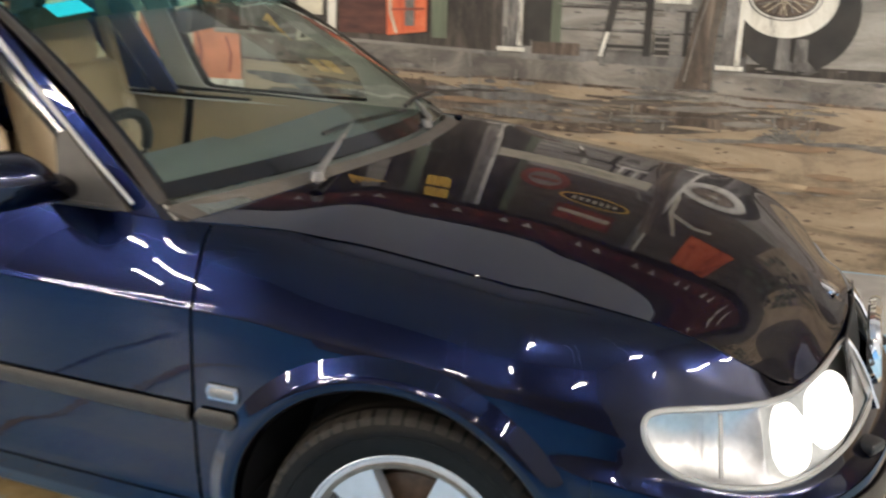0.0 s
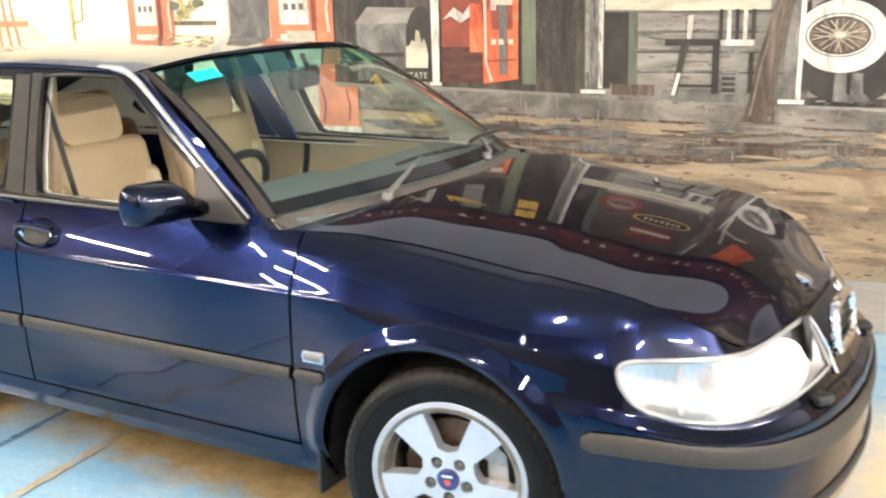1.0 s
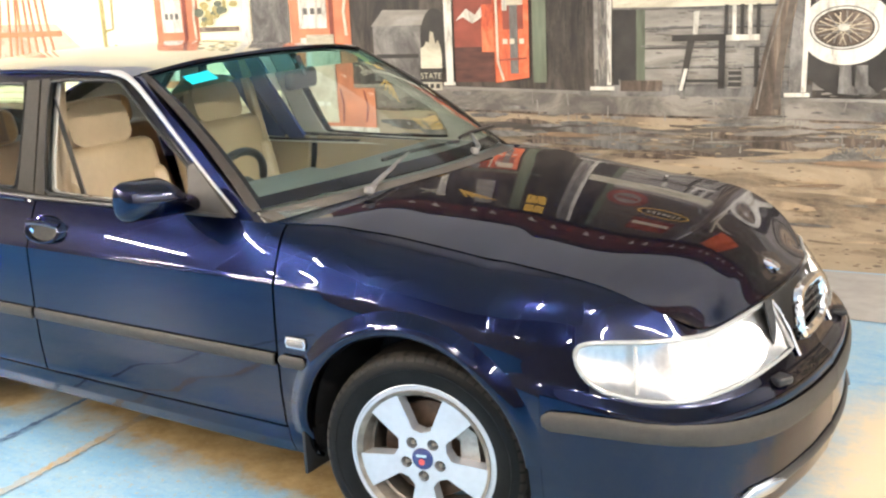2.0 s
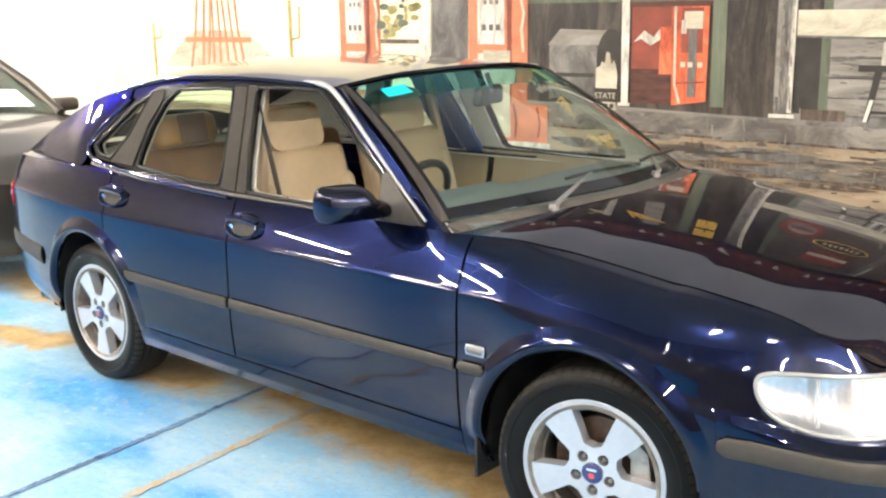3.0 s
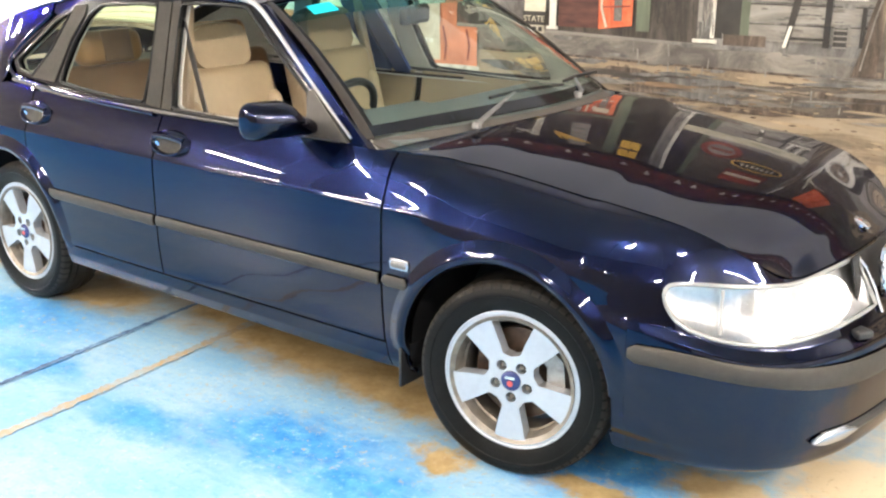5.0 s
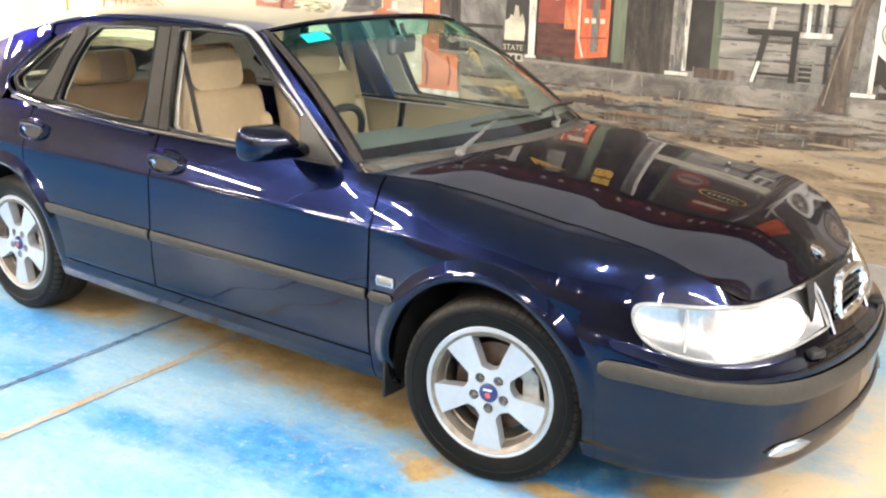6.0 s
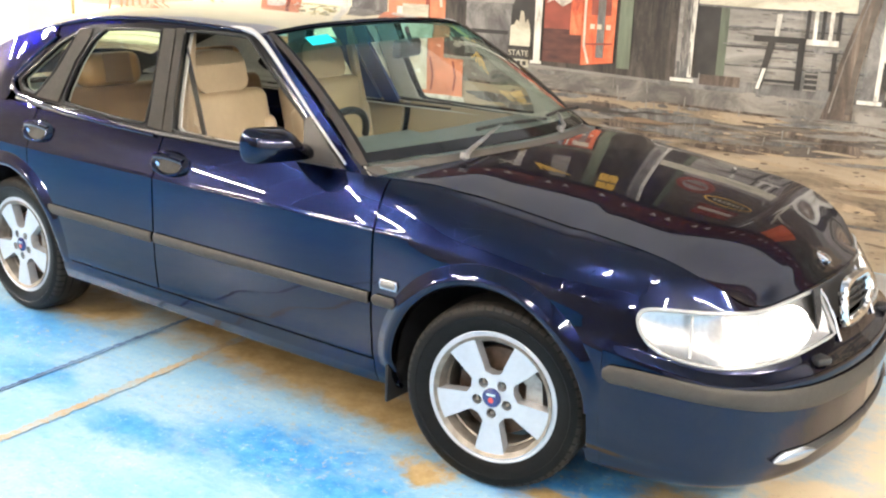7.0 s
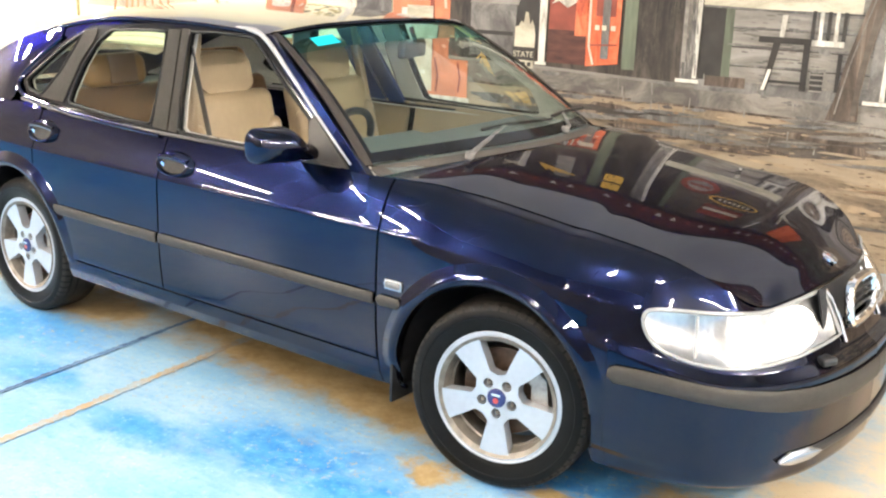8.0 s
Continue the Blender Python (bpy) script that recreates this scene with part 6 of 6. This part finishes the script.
# ---------------------------------------------------------------- floor lines
JOINT = material("dark_joint", (0.018, 0.035, 0.10), 0.7, scale=30, colour2=(0.13, 0.23, 0.37), detail=8)
OCHRE = material("ochre_line_paint", (0.36, 0.25, 0.12), 0.6, scale=34, colour2=(0.27, 0.36, 0.42), detail=9)
GREYC = material("bare_grey_concrete", (0.34, 0.33, 0.31), 0.55, vary=0.15, scale=12, bump=0.1)


def floor_strip(name, x0, y0, x1, y1, w, mat, label, lift=0.004, n=420):
    bm = bmesh.new()
    d = Vector((x1 - x0, y1 - y0, 0))
    nrm = Vector((-d.y, d.x, 0)).normalized()
    r = random.Random(name)
    rows = []
    for i in range(n):
        c = Vector((x0, y0, lift)) + d * (i / (n - 1)) + nrm * r.uniform(-0.10, 0.10) * w
        ww = w * (1 + r.uniform(-0.4, 0.35))
        rows.append((bm.verts.new(c + nrm * ww / 2), bm.verts.new(c - nrm * ww / 2)))
    for a, b in zip(rows, rows[1:]):
        bm.faces.new((a[0], a[1], b[1], b[0]))
    ob = finish(name, bm, mat)
    return tagged(ob, label, "floor marking", kind="structure")


floor_strip("floor_joint", -1.70, -2.6, -2.25, 2.4, 0.026, JOINT, "dark sawn joint across the blue floor")
floor_strip("floor_line", -1.36, -2.6, -1.80, 2.0, 0.042, OCHRE, "faded ochre line across the blue floor")
bm = bmesh.new()
q = [bm.verts.new((x, y, 0.004)) for x, y in ((-8.8, 1.75 - 0.4), (5.4, 1.75 + 0.4), (5.4, 3.2), (-8.8, 1.75))]
bm.faces.new(q)
tagged(finish("floor_margin", bm, GREYC), "bare grey concrete margin along the wall", "floor", kind="structure")


# ---------------------------------------------------------------- second car
def second_car():
    t = thing("parked_car", "dark grey saloon car with a white sheet in its windscreen", "car", at=(-5.46, 0.12, 0))
    t.scale = (1, 1, 0.94)

    def half(x):
        return curve_at([(-3.6, 0.7), (-3, 0.86), (0.3, 0.88), (0.6, 0.82), (0.8, 0.68), (0.9, 0.42), (0.95, 0.0)], x)

    def top(x):
        return curve_at([(-3.6, 0.95), (-0.5, 0.95), (0.3, 0.86), (0.7, 0.74), (0.95, 0.64)], x)

    xs = linspace(-3.6, 0.6, 40) + [0.68, 0.75, 0.82, 0.87, 0.91, 0.94, 0.95]
    for sg in (-1, 1):
        bm = bmesh.new()
        grid(bm, lambda x, k: Vector((x, sg * half(x) * (1 - 0.10 * max(0, k - 0.7) / 0.3 - 0.06 * max(0, 0.15 - k) / 0.15), 0.2 + (top(x) - 0.2) * k)), xs, linspace(0, 1, 12), flip=sg > 0)
        solid(bm, 0.01)
        part("body_side", bm, GREY_PAINT, t)
    bm = bmesh.new()
    grid(bm, lambda x, k: Vector((x, k * half(x) * 0.9, top(x) + 0.07 * (1 - abs(k) ** 2.2) * min(1, (0.95 - x) * 4))), linspace(-0.35, 0.95, 22), linspace(-1, 1, 21))
    solid(bm, 0.01)
    part("bonnet", bm, GREY_PAINT, t)
    bm = bmesh.new()
    grid(bm, lambda x, k: Vector((x, k * 0.60, 1.36 - 0.02 * (x + 1.7) ** 2 + 0.05 * (1 - abs(k) ** 3))), linspace(-1.05, -2.4, 14), linspace(-1, 1, 15))
    solid(bm, 0.02)
    part("roof", bm, GREY_PAINT, t)
    for sg in (-1, 1):
        bm = bmesh.new()
        tube(bm, [(-0.38, sg * 0.74, 0.95), (-0.7, sg * 0.68, 1.17), (-1.05, sg * 0.60, 1.36), (-1.7, sg * 0.6, 1.37), (-2.4, sg * 0.6, 1.34), (-3.0, sg * 0.72, 1.0)], 0.04, 8)
        part("roof_pillar", bm, GREY_PAINT, t)
        bm = bmesh.new()
        lathe(bm, [(0.205, -0.085), (0.27, -0.1), (0.30, -0.08), (0.31, 0), (0.30, 0.08), (0.27, 0.1), (0.2, 0.085), (0.18, 0.05), (0.03, 0.07), (0.0005, 0.08)], 40)
        w = part("wheel", bm, RUBBER, t)
        w.location = (0, sg * 0.76, 0.31)
        bm = bmesh.new()
        lathe(bm, [(0.205, -0.085), (0.27, -0.1), (0.30, -0.08), (0.31, 0), (0.30, 0.08), (0.27, 0.1), (0.2, 0.085), (0.18, 0.05), (0.03, 0.07), (0.0005, 0.08)], 40)
        w = part("wheel", bm, RUBBER, t)
        w.location = (-2.65, sg * 0.76, 0.31)
        bm = bmesh.new()
        box(bm, -0.62, -0.48, -0.1, 0.1, 0.95, 1.06, 0.04, 4)
        for v in bm.verts:
            v.co.y = sg * (0.87 + v.co.y)
        part("door_mirror", bm, GREY_PAINT, t)
        bm = bmesh.new()
        grid(bm, lambda k, j: Vector((0.60 + 0.25 * k, sg * (0.84 - 0.36 * k * k - 0.02), 0.60 + 0.09 * j * (1 - 0.3 * k))) + Vector((0.035, sg * 0.012, 0)), linspace(0, 1, 10), linspace(0, 1, 5))
        solid(bm, 0.01)
        part("headlamp", bm, CHROME, t, "clear headlamp")
    bm = bmesh.new()
    grid(bm, lambda k, j: Vector((-0.36 - 0.68 * j + 0.06 * (1 - k * k), k * (0.74 - 0.15 * j), 0.955 + 0.41 * j + 0.04 * (1 - k * k))), linspace(-1, 1, 15), linspace(0, 1, 8))
    solid(bm, 0.004)
    part("windscreen", bm, GLASS, t).visible_shadow = False
    bm = bmesh.new()
    grid(bm, lambda k, j: Vector((-0.36 - 0.68 * j + 0.045 * (1 - k * k), k * (0.74 - 0.15 * j), 0.945 + 0.41 * j + 0.04 * (1 - k * k))), linspace(0.42, 0.80, 5), linspace(0.14, 0.44, 4))
    solid(bm, 0.002)
    part("sale_sheet", bm, PAPER, t, "white paper sheet")
    bm = bmesh.new()
    box(bm, -2.9, -0.4, -0.7, 0.7, 0.3, 0.9, 0.05)
    box(bm, -2.7, -1.75, -0.58, 0.58, 0.88, 1.33, 0.05)
    part("dark_cabin", bm, CARPET, t)
    for sg in (-1, 1):
        bm = bmesh.new()
        plate(bm, [(-0.45, 0.95), (-2.85, 0.95), (-2.45, 1.33), (-1.08, 1.35)], [], lambda x, z: (x, sg * (0.76 - (z - 0.95) * 0.40), z), (0, -sg, 0), 0.004)
        part("side_window", bm, SMOKE_GLASS, t, "dark tinted side window")
    bm = bmesh.new()
    box(bm, 0.90, 0.97, -0.3, 0.3, 0.42, 0.56, 0.02)
    g = part("grille", bm, BLACK, t)
    for z in (0.45, 0.49, 0.53):
        bm = bmesh.new()
        box(bm, 0.965, 0.975, -0.28, 0.28, z - 0.006, z + 0.006, 0.002)
        part("grille_bar", bm, CHROME, g)


second_car()
